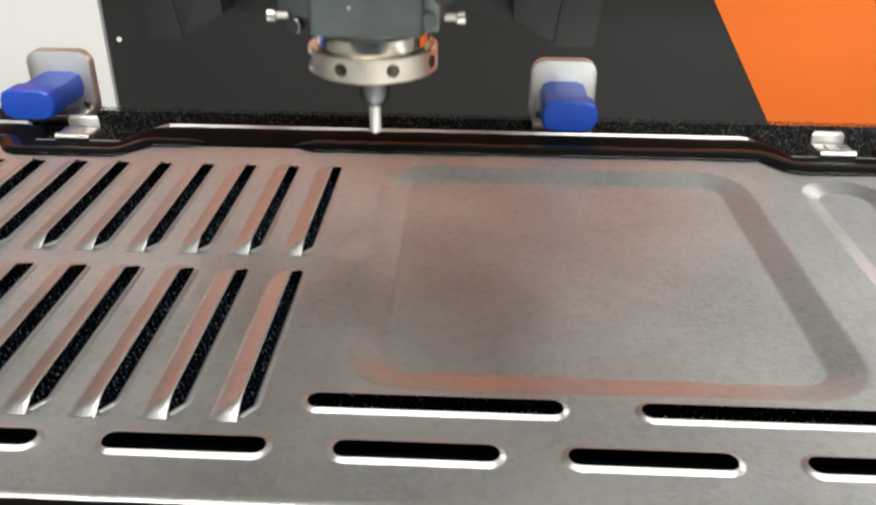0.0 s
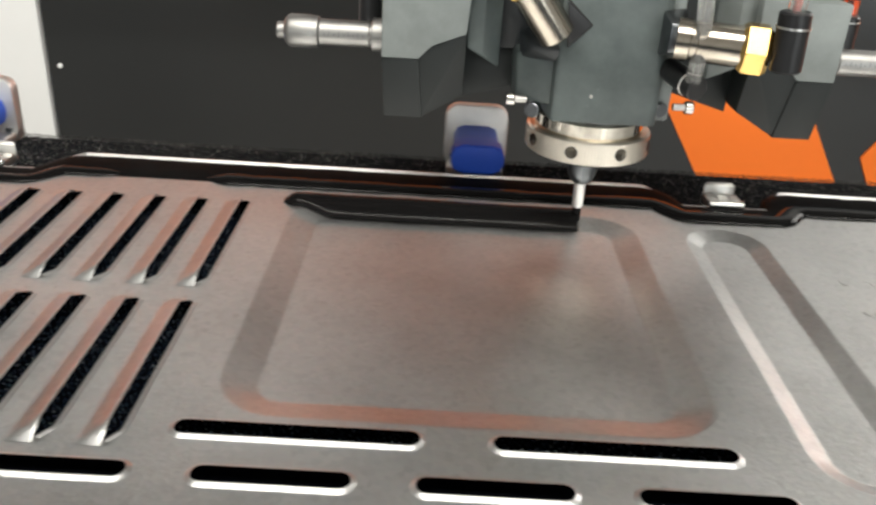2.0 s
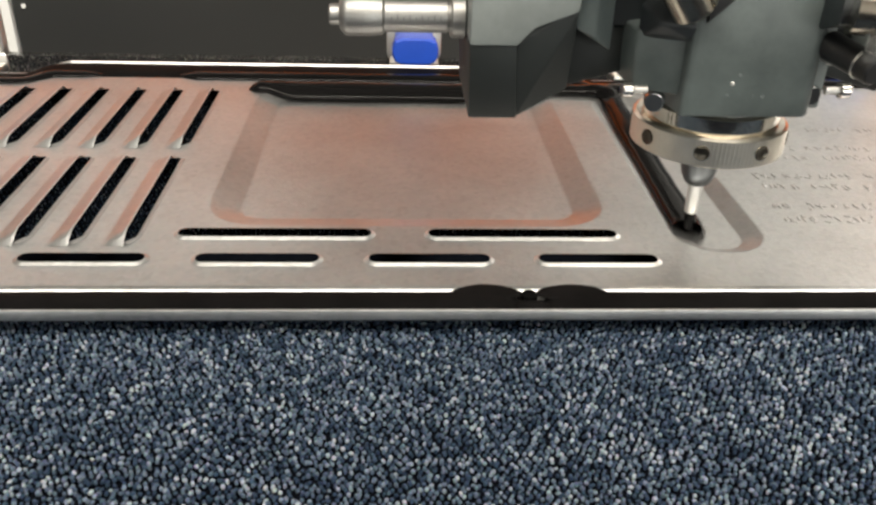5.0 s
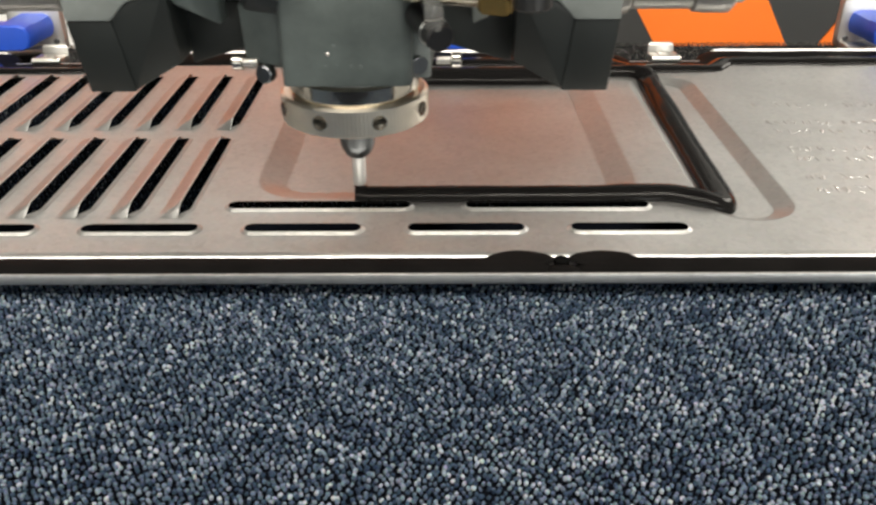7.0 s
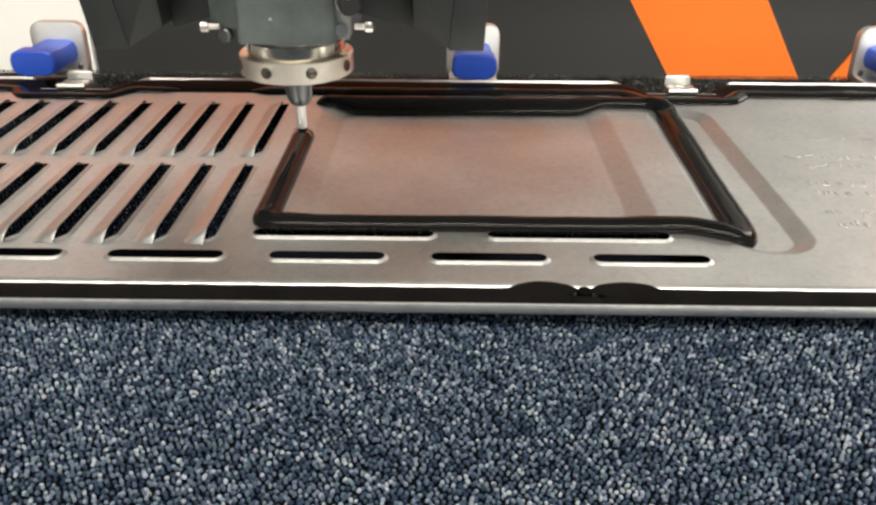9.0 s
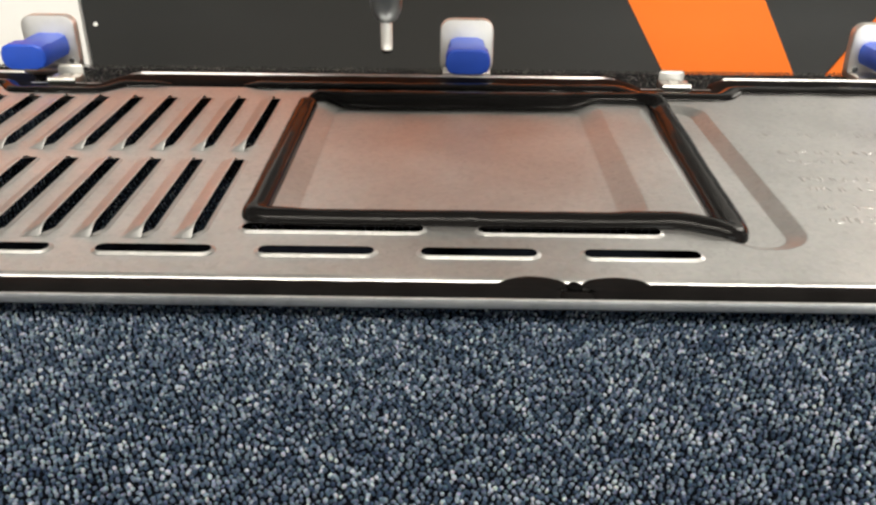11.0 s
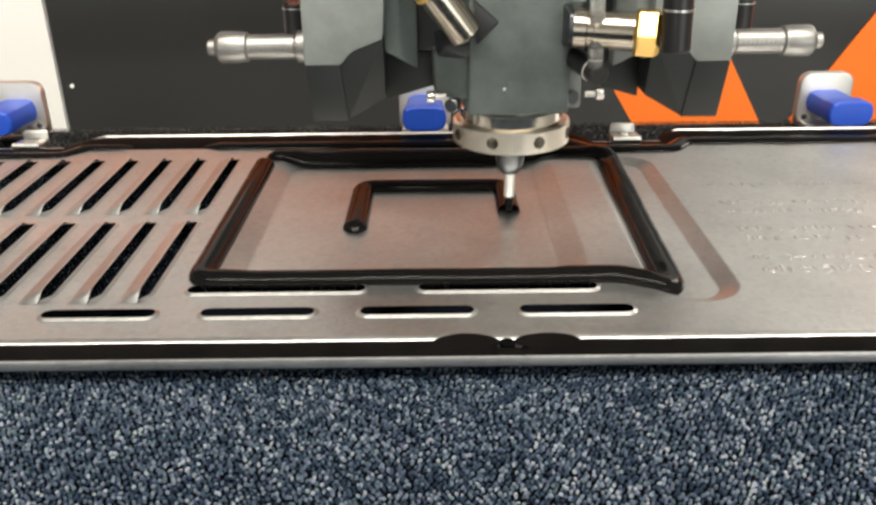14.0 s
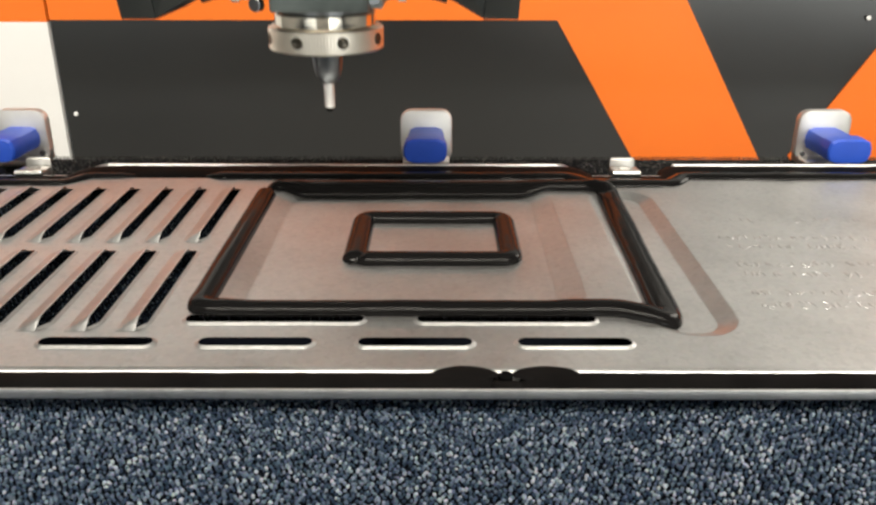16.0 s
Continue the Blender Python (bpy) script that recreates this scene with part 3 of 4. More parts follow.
def embossed_text(panel):
    """Pressed lettering: rows of fine raised strokes, too worn to read."""
    rng = random.Random(7)
    for x0, x1, y, h in ((0.187, 0.275, 0.148, 0.0075), (0.184, 0.270, 0.120, 0.0065), (0.185, 0.268, 0.107, 0.0065), (0.183, 0.262, 0.084, 0.0065), (0.182, 0.250, 0.071, 0.0065), (0.179, 0.258, 0.050, 0.0065), (0.180, 0.240, 0.037, 0.0065)):
        x = x0
        while x < x1:
            if rng.random() < 0.14:
                x += h * 0.8
                continue
            w = h * rng.uniform(0.45, 0.65)
            bm = bmesh.new()
            for k in range(rng.choice((2, 3, 3, 4))):
                ang = rng.choice((0, 0, 12, -12, 35, -35, 60, -60))
                ln = h * (rng.uniform(0.6, 0.95) if abs(ang) < 20 else rng.uniform(0.35, 0.55))
                cx, cy = x + rng.uniform(0, w), y + (rng.uniform(-0.08, 0.08) if abs(ang) < 20 else rng.choice((-0.42, 0.0, 0.42))) * h
                d = Vector((math.sin(radians(ang)), math.cos(radians(ang)), 0))
                s = Vector((d.y, -d.x, 0))
                rows = []
                for q in range(6):
                    at = -0.5 + q / 5
                    c = Vector((cx, cy, 0.00002 + 0.00001 * k)) + d * ln * at
                    swell = 0.15 if q in (0, 5) else 1.0
                    rows.append([bm.verts.new(c + s * 0.00062 * swell * math.cos(math.pi * m / 6) + Vector((0, 0, 0.00022 * swell * math.sin(math.pi * m / 6)))) for m in range(7)])
                for lo, hi in zip(rows, rows[1:]):
                    for m in range(6):
                        bm.faces.new((lo[m], lo[m + 1], hi[m + 1], hi[m]))
            bmesh.ops.recalc_face_normals(bm, faces=bm.faces[:])
            part("pressed_letter", bm, ZINC, panel, smooth=70)
            x += w + h * 0.25


def panel():
    p = thing("metal_panel", (0, 0, 0), "galvanised pressed-steel panel with louvres, slots and recesses", "metal panel")
    sheet = new("sheet", sheet_mesh())
    sheet.parent = p
    part("front_gutter", rail_bm(front_profile()), ZINC, p, "folded front edge with a trough")
    part("back_gutter", rail_bm(back_profile()), ZINC, p, "folded back edge with a trough")
    part("end_flange", box_bm(LEFT - 0.0012, LEFT, -0.0350, 0.2575, -0.0115, 0.0), ZINC, p)
    part("end_flange", box_bm(RIGHT, RIGHT + 0.0012, -0.0350, 0.2575, -0.0115, 0.0), ZINC, p)
    for y0, y1 in LOUVRE_Y:
        me = None
        for x in LOUVRE_X:
            if me is None:
                ob = part("louvre", louvre_bm(y0, y1), ZINC, p, smooth=85)
                me = ob.data
            else:
                ob = new("louvre", me)
                ob.parent = p
            ob.location = (x, 0, 0)
    embossed_text(p)
    # Solid plug, coloured black for the shade inside the punched hole.
    part("punched_hole", rod_bm((FRONT_NOTCH, -0.0250, -0.002), (FRONT_NOTCH, -0.0250, 0.0004), 0.0030, 16), HOLE_BLACK, p, "black plug standing for the dark of a punched hole")
    return p


def clip(x):
    c = thing("sheet_clip", (x, 0.236, 0.0), "small bright zinc clip on the panel's back edge", "clip", "clips on the back edge")
    part("tongue", box_bm(-0.0092, 0.0092, -0.0065, 0.0065, -0.002, 0.0034, 0.0008), CLIPZINC, c)
    part("bend", rod_bm((-0.0092, -0.006, 0.0022), (0.0092, -0.006, 0.0022), 0.0022, 12), CLIPZINC, c)
    part("tab", hull_bm([(-0.0085, 0.0075, -0.002), (0.0085, 0.0075, -0.002), (-0.0085, 0.009, 0.0072), (0.0085, 0.009, 0.0072), (-0.0085, 0.0095, -0.002), (0.0085, 0.0095, -0.002), (-0.007, 0.0105, 0.0088), (0.007, 0.0105, 0.0088)], 0.0004), SATIN, c, "dull upright tab")
    for dx in (-0.0035, 0.0035):
        part("rib", box_bm(dx - 0.0005, dx + 0.0005, -0.0075, 0.004, 0.0034, 0.0040, 0.0002), SATIN, c)


def gaskets():
    g = thing("back_gasket", (0, 0, 0), "glossy black sealant strip in the panel's back trough", "sealant", "edge gaskets")
    line = back_line(0.2405, 0.2217, 0.003)
    part("strand", sweep_bm(line, lambda x: 0.0158 - 0.0060 * max(smoothstep((0.044 - abs(x - c)) / 0.018) for c in BACK_NOTCHES), 0.0052, lambda x, y: -0.0035, 0.0, 16, 0.05, 3, False, full=0.55), CURED, g, smooth=60)
    inner = [(x, y) for x, y in back_line(0.2295, 0.2145, 0.003)]
    part("strand", sweep_bm([q for q in inner if q[0] > -0.125], 0.0072, 0.0030, None, 0.001, 10, 0.2, 9), SEALANT, g, smooth=60)
    part("strand", sweep_bm([q for q in inner if -0.33 < q[0] < -0.165], 0.0056, 0.0026, None, 0.001, 10, 0.2, 12), SEALANT, g, smooth=60)
    f = thing("front_gasket", (0, 0, 0), "black sealant filling the panel's front trough", "sealant", "edge gaskets")
    n = 200
    a = [(LEFT + 0.002 + (FRONT_NOTCH - 0.004 - LEFT) * i / n, -0.0279) for i in range(n + 1)]
    b = [(FRONT_NOTCH + 0.004 + (RIGHT - 0.006 - FRONT_NOTCH) * i / n, -0.0279) for i in range(n + 1)]
    for ln, s in ((a, 1), (b, 5)):
        part("strand", sweep_bm(ln, 0.0073, 0.0043, lambda x, y: -0.0040, 0.0, 14, 0.04, s, full=0.45), CURED, f, smooth=60)
    # smears on both sides of the notch
    for sx in (-1, 1):
        ln = [(FRONT_NOTCH + sx * (0.0015 + 0.0285 * k / 24), -0.0244 + 0.0014 * math.sin(math.pi * k / 24)) for k in range(25)]
        part("smear", sweep_bm(ln, lambda x: 0.0014 + 0.0040 * max(0.0, math.sin(math.pi * min(1.0, max(0.0, (abs(x - FRONT_NOTCH) - 0.0015) / 0.0285)))) ** 0.8, 0.0004, None, 0.0006, 8, 0.16, 17 + sx, full=0.5), CURED, f, smooth=60)
    part("bridge", sweep_bm([(FRONT_NOTCH - 0.008 + 0.016 * k / 16, -0.0305) for k in range(17)], 0.0040, 0.0040, lambda x, y: -0.0040, 0.0, 8, 0.1, 3, full=0.5), CURED, f, smooth=60)


def clamp(x):
    c = thing("edge_clamp", (x, 0.257, CARPET_Z), "steel edge clamp with a blue silicone pad against the panel", "clamp", "clamps behind the panel")
    # blue pad: rounded front, drawn back towards the plate
    pts = []
    for y, w, z0, z1, r in ((0.0, 0.0140, 0.0117, 0.0270, 0.0058), (0.0012, 0.0150, 0.0110, 0.0280, 0.0062), (0.012, 0.0150, 0.0105, 0.0280, 0.0062), (0.020, 0.0132, 0.0100, 0.0262, 0.0058), (0.046, 0.0132, 0.0090, 0.0258, 0.0058)):
        pts.append([(px, y, pz) for px, pz in rounded(0, (z0 + z1) / 2, w, (z1 - z0) / 2, r, 2)])
    bm = bmesh.new()
    rings = [[bm.verts.new(q) for q in ring] for ring in pts]
    m = len(rings[0])
    for lo, hi in zip(rings, rings[1:]):
        for k in range(m):
            bm.faces.new((lo[k], lo[(k + 1) % m], hi[(k + 1) % m], hi[k]))
    bm.faces.new(rings[0][::-1])
    bm.faces.new(rings[-1])
    bmesh.ops.recalc_face_normals(bm, faces=bm.faces[:])
    part("pad", bm, BLUE, c, "blue silicone pad", 24)
    bm = prism_bm(rounded(0, 0.0185, 0.0190, 0.0195, 0.008, 6), 0.044, 0.052, "y", 0.0008)
    part("plate", bm, CHROME, c, "rounded bright steel plate", 40)
    part("foot", box_bm(-0.017, 0.017, 0.030, 0.056, -0.0012, 0.004, 0.001), SATIN, c)
    for sx in (-1, 1):
        part("screw", rod_bm((sx * 0.0135, 0.0445, 0.006), (sx * 0.0135, 0.0425, 0.006), 0.002, 12), HUBSTEEL, c)


# ---------------------------------------------------------------- dispensing head (origin at the nozzle's tip)
def micrometer(parent, s):
    y, z = -0.010, 0.0835

    def turned(name, profile, holder, label=""):
        d0 = profile[0][0]
        return part(name, lathe_bm([(d - d0, r) for d, r in profile], (s * d0, y, z), (s, y, z), 40), DULL_STEEL, holder, label, 30)

    m = turned("micrometer", [(0.1005, 0.0056), (0.1075, 0.0056), (0.108, 0.0060), (0.1325, 0.0060)], parent, "turned steel micrometer screw")
    turned("collar", [(0.1012, 0.0070), (0.1018, 0.0078), (0.1062, 0.0078), (0.1068, 0.0070)], m)
    turned("thimble", [(0.1305, 0.0062), (0.1314, 0.0071), (0.1345, 0.0073), (0.1350, 0.0075), (0.1440, 0.0075), (0.1452, 0.0070), (0.1468, 0.0050)], m, "satin steel thimble")
    turned("knob", [(0.1460, 0.0034), (0.1465, 0.0038), (0.1500, 0.0038), (0.1506, 0.0032)], m)
    for k in range(9):
        part("scale_mark", box_bm(s * (0.1105 + 0.0022 * k) - 0.00012, s * (0.1105 + 0.0022 * k) + 0.00012, y - 0.00602, y - 0.0057, z - 0.0004, z + (0.0016 if k % 2 else 0.0009)), HUBSTEEL, m, smooth=0)


def hexnut(a, b, r, bore=0.6):
    d = (Vector(b) - Vector(a)).length
    return lathe_bm([(0, r * 0.86), (d * 0.16, r), (d * 0.84, r), (d, r * 0.86)], a, b, 6)


def dispensing_head():
    h = thing("dispensing_head", (-0.0785, 0.211, 0.02), "grey two-part sealant dispensing head with fluted ring and steel nozzle", "dispensing head")
    part("nozzle", lathe_bm([(0, 0.0026), (0.0004, 0.0028), (0.012, 0.0029), (0.0145, 0.0031)], (0, 0, 0), (0, 0, 1), 24), NOZZLE_STEEL, h, "bright steel nozzle")
    drop = part("sealant_drop", lathe_bm([(0, 0.0012), (0.0006, 0.0021), (0.0022, 0.0024), (0.0085, 0.0023), (0.0095, 0.0020)], (0, 0, -0.0085), (0, 0, 1), 16), SEALANT, h, "black sealant drop at the nozzle's mouth")
    part("nozzle_hub", lathe_bm([(0, 0.0040), (0.0010, 0.0052), (0.0040, 0.0068), (0.0065, 0.0074), (0.011, 0.0080), (0.020, 0.0086)], (0, 0, 0.0135), (0, 0, 1), 24), HUBSTEEL, h, "dark steel nozzle holder")
    # drilled clamping ring
    seg = 240
    bm = bmesh.new()
    rings = []
    for z, r, kn in ((0.0322, 0.012, 0), (0.0322, 0.0290, 0), (0.0330, 0.0302, 0), (0.0333, 0.0303, 1), (0.0430, 0.0303, 1), (0.0433, 0.0302, 0), (0.0441, 0.0290, 0), (0.0441, 0.012, 0)):
        rings.append([bm.verts.new(((r - kn * 0.00020 * (k % 2)) * math.cos(2 * math.pi * k / seg), (r - kn * 0.00020 * (k % 2)) * math.sin(2 * math.pi * k / seg), z)) for k in range(seg)])
    for lo, hi in zip(rings, rings[1:]):
        for k in range(seg):
            bm.faces.new((lo[k], lo[(k + 1) % seg], hi[(k + 1) % seg], hi[k]))
    bm.faces.new(rings[0][::-1])
    bm.faces.new(rings[-1])
    bmesh.ops.recalc_face_normals(bm, faces=bm.faces[:])
    ring = part("clamp_ring", bm, KNURL, h, "finely fluted champagne-coloured steel ring", 14)
    for k in range(8):
        a = radians(-112 + 45 * k)
        dx, dy = math.cos(a), math.sin(a)
        # Discs on the ring's face; their dark colour is the shade inside the holes.
        part("spanner_hole", lathe_bm([(0, 0.0030), (0.0006, 0.0030), (0.0007, 0.0027), (0.0003, 0.0021)], (dx * 0.0300, dy * 0.0300, 0.0384), (dx, dy, 0.0384), 20), BORE_SHADE, ring, "dark disc standing for a shaded spanner hole")
    part("polished_ring", lathe_bm([(0, 0.0258), (0.001, 0.0266), (0.0065, 0.0266), (0.0075, 0.0256)], (0, 0, 0.0438), (0, 0, 1), 64), POLISHED, h, "polished steel ring")
    part("seat", lathe_bm([(0, 0.0235), (0.006, 0.0235)], (0, 0, 0.051), (0, 0, 1), 48), HUBSTEEL, h)
    # main body
    body = part("body", prism_bm([(0.0215, -0.0310), (-0.0220, -0.0310), (-0.0235, -0.0300), (-0.0300, 0.026), (0.0300, 0.026), (0.0250, -0.0290)], 0.0535, 0.1138, "z", 0.0012), GREY_PAINT, h, "grey painted valve body")
    part("upper_body", prism_bm([(0.0210, -0.0310), (-0.0215, -0.0310), (-0.0300, -0.020), (-0.0300, 0.026), (0.0300, 0.026), (0.0300, -0.020)], 0.1143, 0.190, "z", 0.0012), GREY_PAINT, h)
    part("side_block", hull_bm([(-0.0225, -0.0270, 0.0600), (-0.0225, -0.0270, 0.0850), (-0.0390, -0.0190, 0.0600), (-0.0400, -0.0190, 0.0820), (-0.0420, 0.0200, 0.0600), (-0.0420, 0.0200, 0.0820), (-0.0225, 0.02, 0.0600), (-0.0225, 0.02, 0.0850)], 0.001), GREY_PAINT, h)
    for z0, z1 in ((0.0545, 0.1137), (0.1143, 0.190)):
        part("side_strip", box_bm(0.0240, 0.0318, -0.0232, 0.020, z0, z1, 0.0012), PALE_LIT_GREY, h, "grey side strip, paled for the light on it")
    part("side_block", hull_bm([(0.0225, -0.0200, 0.0560), (0.0225, -0.0200, 0.0850), (0.0320, -0.0150, 0.0560), (0.0340, -0.0150, 0.0820), (0.0340, 0.0200, 0.0560), (0.0340, 0.0200, 0.0820), (0.0225, 0.02, 0.0560), (0.0225, 0.02, 0.0850)], 0.001), GREY_PAINT, h)
    for (x, y, z), r in (((-0.0300, -0.0215, 0.0568), 0.0036), ((0.0262, -0.0215, 0.0600), 0.0036)):
        part("cap_screw", rod_bm((x, y, z), (x * 1.06, y - 0.004, z), r, 18), HUBSTEEL, h, "round dark screw head")
    for s, y in ((-1, -0.022), (1, -0.020)):
        pin = part("set_screw", rod_bm((s * 0.034, y, 0.0607), (s * 0.0415, y, 0.0607), 0.0016, 14), SATIN, h, "small steel set screw")
        part("screw_head", rod_bm((s * 0.0395, y, 0.0607), (s * 0.0435, y, 0.0607), 0.0030, 14), STEEL, pin)
    # mixing-valve wings beside the body
    for s in (-1, 1):
        wing = [(s * 0.0632, -0.0229, 0.0830), (s * 0.0560, -0.0229, 0.0800), (s * 0.0479, -0.0150, 0.0730), (s * 0.0479, 0.016, 0.0730), (s * 0.0632, 0.016, 0.0830),
                (s * 0.0632, -0.0229, 0.190), (s * 0.0560, -0.0229, 0.190), (s * 0.0479, -0.0150, 0.190), (s * 0.0479, 0.016, 0.190), (s * 0.0632, 0.016, 0.190)]
        # Right plate takes the paler grey, left plate the darker.
        part("wing_plate", hull_bm(wing, 0.0008), PALE_LIT_GREY if s > 0 else GREY_PAINT, h, "grey side plate")
        part("web", box_bm(min(s * 0.0240, s * 0.0480), max(s * 0.0240, s * 0.0480), -0.006, 0.022, 0.080, 0.188, 0.001), DARK_PLATE, h, "dark recessed plate")
        part("lower_web", prism_bm([(s * 0.0330, 0.0640), (s * 0.0500, 0.0590), (s * 0.0640, 0.0550), (s * 0.0640, 0.0796), (s * 0.0330, 0.0796)], -0.004, 0.022, "y", 0.0010), SHADED_GREY, h, "dark plate between foot and body")
        # carriage block with chamfered lower corner and a slanted foot
        outer, inner = s * 0.1010, s * 0.0620
        blk = part("carriage_block", prism_bm([(outer, 0.1122), (inner, 0.1122), (s * 0.0636, 0.0900), (s * 0.0785, 0.0842), (s * 0.0843, 0.0780), (outer, 0.0780)], -0.0297, 0.028, "y", 0.0010), PALE_LIT_GREY, h, "pale grey carriage block")
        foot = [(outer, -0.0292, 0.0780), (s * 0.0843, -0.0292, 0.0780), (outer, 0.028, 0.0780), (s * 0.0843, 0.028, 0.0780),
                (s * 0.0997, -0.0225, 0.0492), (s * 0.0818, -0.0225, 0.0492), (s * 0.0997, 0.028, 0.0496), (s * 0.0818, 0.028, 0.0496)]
        part("carriage_foot", hull_bm(foot, 0.0008), SHADED_GREY, h, "slanted grey foot, darkened for shade")
        part("gusset", hull_bm([(s * 0.0845, -0.0286, 0.0782), (s * 0.0785, -0.0286, 0.0844), (s * 0.0636, -0.0286, 0.0900), (s * 0.0822, -0.0218, 0.0496), (s * 0.0636, -0.0200, 0.0600), (s * 0.0822, 0.028, 0.0496), (s * 0.0636, 0.028, 0.0600), (s * 0.0636, 0.028, 0.0900), (s * 0.0843, 0.028, 0.0782)], 0.0006), SHADED_GREY, h)
        micrometer(h, s)
        fx = 0.1130 if s > 0 else -0.1085
        fit = part("air_fitting", rod_bm((fx, 0.0, 0.0840), (fx, 0.0, 0.1030), 0.0056, 20), BLACK_PLASTIC, h, "black push-in air fitting")
        part("band", rod_bm((fx, 0.0, 0.1000), (fx, 0.0, 0.1010), 0.0060, 20), CLIPZINC, fit)
        part("air_tube", pipe_bm([(fx, 0.0, 0.1030), (fx, 0.0, 0.116), (fx, -0.002, 0.135), (fx, -0.004, 0.180)], 0.0036), RED_TUBE, h, "clear air tube with a red core")
    # cross plate over the carriage blocks
    part("cross_plate", prism_bm([(-0.1335, 0.1128), (0.1275, 0.1128), (0.146, 0.190), (-0.152, 0.190)], -0.008, 0.046, "y", 0.0012), DARK_PLATE, h, "black cross plate behind the blocks")
    part("slide", box_bm(-0.0950, -0.0640, -0.022, -0.008, 0.1230, 0.190, 0.001), PALE_LIT_GREY, h, "pale grey slide")
    part("slide", box_bm(0.0640, 0.0950, -0.022, -0.008, 0.1230, 0.190, 0.001), PALE_LIT_GREY, h, "pale grey slide")
    # slanted supply fitting
    a, b = Vector((-0.0242, -0.0320, 0.0920)), Vector((-0.0422, -0.0366, 0.1163))
    way = (b - a).normalized()
    part("supply_barrel", lathe_bm([(0, 0.0072), (0.001, 0.0081), (0.026, 0.0081), (0.027, 0.0072)], a, b, 32), CHAMPAGNE, h, "polished slanted supply barrel")
    part("brass_nut", hexnut(b - way * 0.005, b + way * 0.005, 0.0112), BRASS, h, "brass hexagon nut")
    part("supply_neck", hexnut(b + way * 0.0045, b + way * 0.0175, 0.0068), CLIPZINC, h, "bright steel neck")
    part("hose_nut", rod_bm(b + way * 0.0170, b + way * 0.0260, 0.0060, 20), BLACK_PLASTIC, h, "black hose nut")
    part("supply_tube", pipe_bm([b + way * 0.024, b + way * 0.034, b + way * 0.045 + Vector((0, 0.004, 0.012)), b + way * 0.05 + Vector((0, 0.010, 0.035))], 0.0038), BLACK_PLASTIC, h, "black supply hose")
    part("barrel_seat", hull_bm([(-0.0215, -0.0306, 0.1090), (-0.0088, -0.0306, 0.0975), (-0.0195, -0.0306, 0.0870), (-0.0215, -0.0330, 0.1070), (-0.0100, -0.0314, 0.0975), (-0.0195, -0.0330, 0.0885)], 0.0003), BLACK_PLASTIC, h, "dark triangular seat of the barrel")
    # Boss coloured dark to stand for the recess below the barrel's end.
    part("barrel_boss", hull_bm([(-0.0225, -0.0290, 0.0900), (-0.0400, -0.0180, 0.0910), (-0.0225, -0.0290, 0.0800), (-0.0390, -0.0180, 0.0790), (-0.0225, -0.0315, 0.0860), (-0.0340, -0.0280, 0.0860), (-0.0300, -0.02, 0.098)], 0.0008), DARK_PLATE, h)
    # side outlet with brass nut and elbow
    oa, ob_ = Vector((0.0240, -0.0427, 0.0965)), Vector((0.0548, -0.0501, 0.0955))
    ow = (ob_ - oa).normalized()
    part("outlet_barrel", lathe_bm([(0, 0.0088), (0.0055, 0.0088), (0.0060, 0.0080), (0.0085, 0.0080), (0.0090, 0.0086), (0.029, 0.0086)], oa, ob_, 32), CHAMPAGNE, h, "polished side outlet barrel")
    part("outlet_boss", hull_bm([(0.0200, -0.0300, 0.1060), (0.0320, -0.0230, 0.1060), (0.0200, -0.0300, 0.0860), (0.0320, -0.0230, 0.0860), (0.0215, -0.0420, 0.1020), (0.0275, -0.0425, 0.1020), (0.0215, -0.0420, 0.0900), (0.0275, -0.0425, 0.0900)], 0.001), HUBSTEEL, h)
    part("brass_nut", hexnut(ob_ - ow * 0.0058, ob_ + ow * 0.0058, 0.0110), BRASS, h, "brass hexagon nut")
    part("nut_bush", rod_bm(ob_ + ow * 0.005, ob_ + ow * 0.0075, 0.0062, 24), HUBSTEEL, h)
    part("elbow_neck", rod_bm((0.0580, -0.0510, 0.0954), (0.0650, -0.0590, 0.0960), 0.0040, 20), SATIN, h)
    elbow = part("elbow", rod_bm((0.0654, -0.0600, 0.0890), (0.0646, -0.0598, 0.1130), 0.0064, 24), BLACK_PLASTIC, h, "black tube elbow")
    part("band", rod_bm((0.0648, -0.0598, 0.1064), (0.0648, -0.0598, 0.1072), 0.0068, 24), CLIPZINC, elbow)
    part("outlet_tube", pipe_bm([(0.0646, -0.0598, 0.1120), (0.0642, -0.0597, 0.122), (0.0620, -0.058, 0.140), (0.060, -0.050, 0.190)], 0.0036), TUBE, h, "clear supply tube")
    part("tube_core", pipe_bm([(0.0646, -0.0598, 0.1125), (0.0642, -0.0597, 0.122), (0.0620, -0.058, 0.140), (0.060, -0.050, 0.189)], 0.0013), RED_CORE, h, "red fluid in the tube")
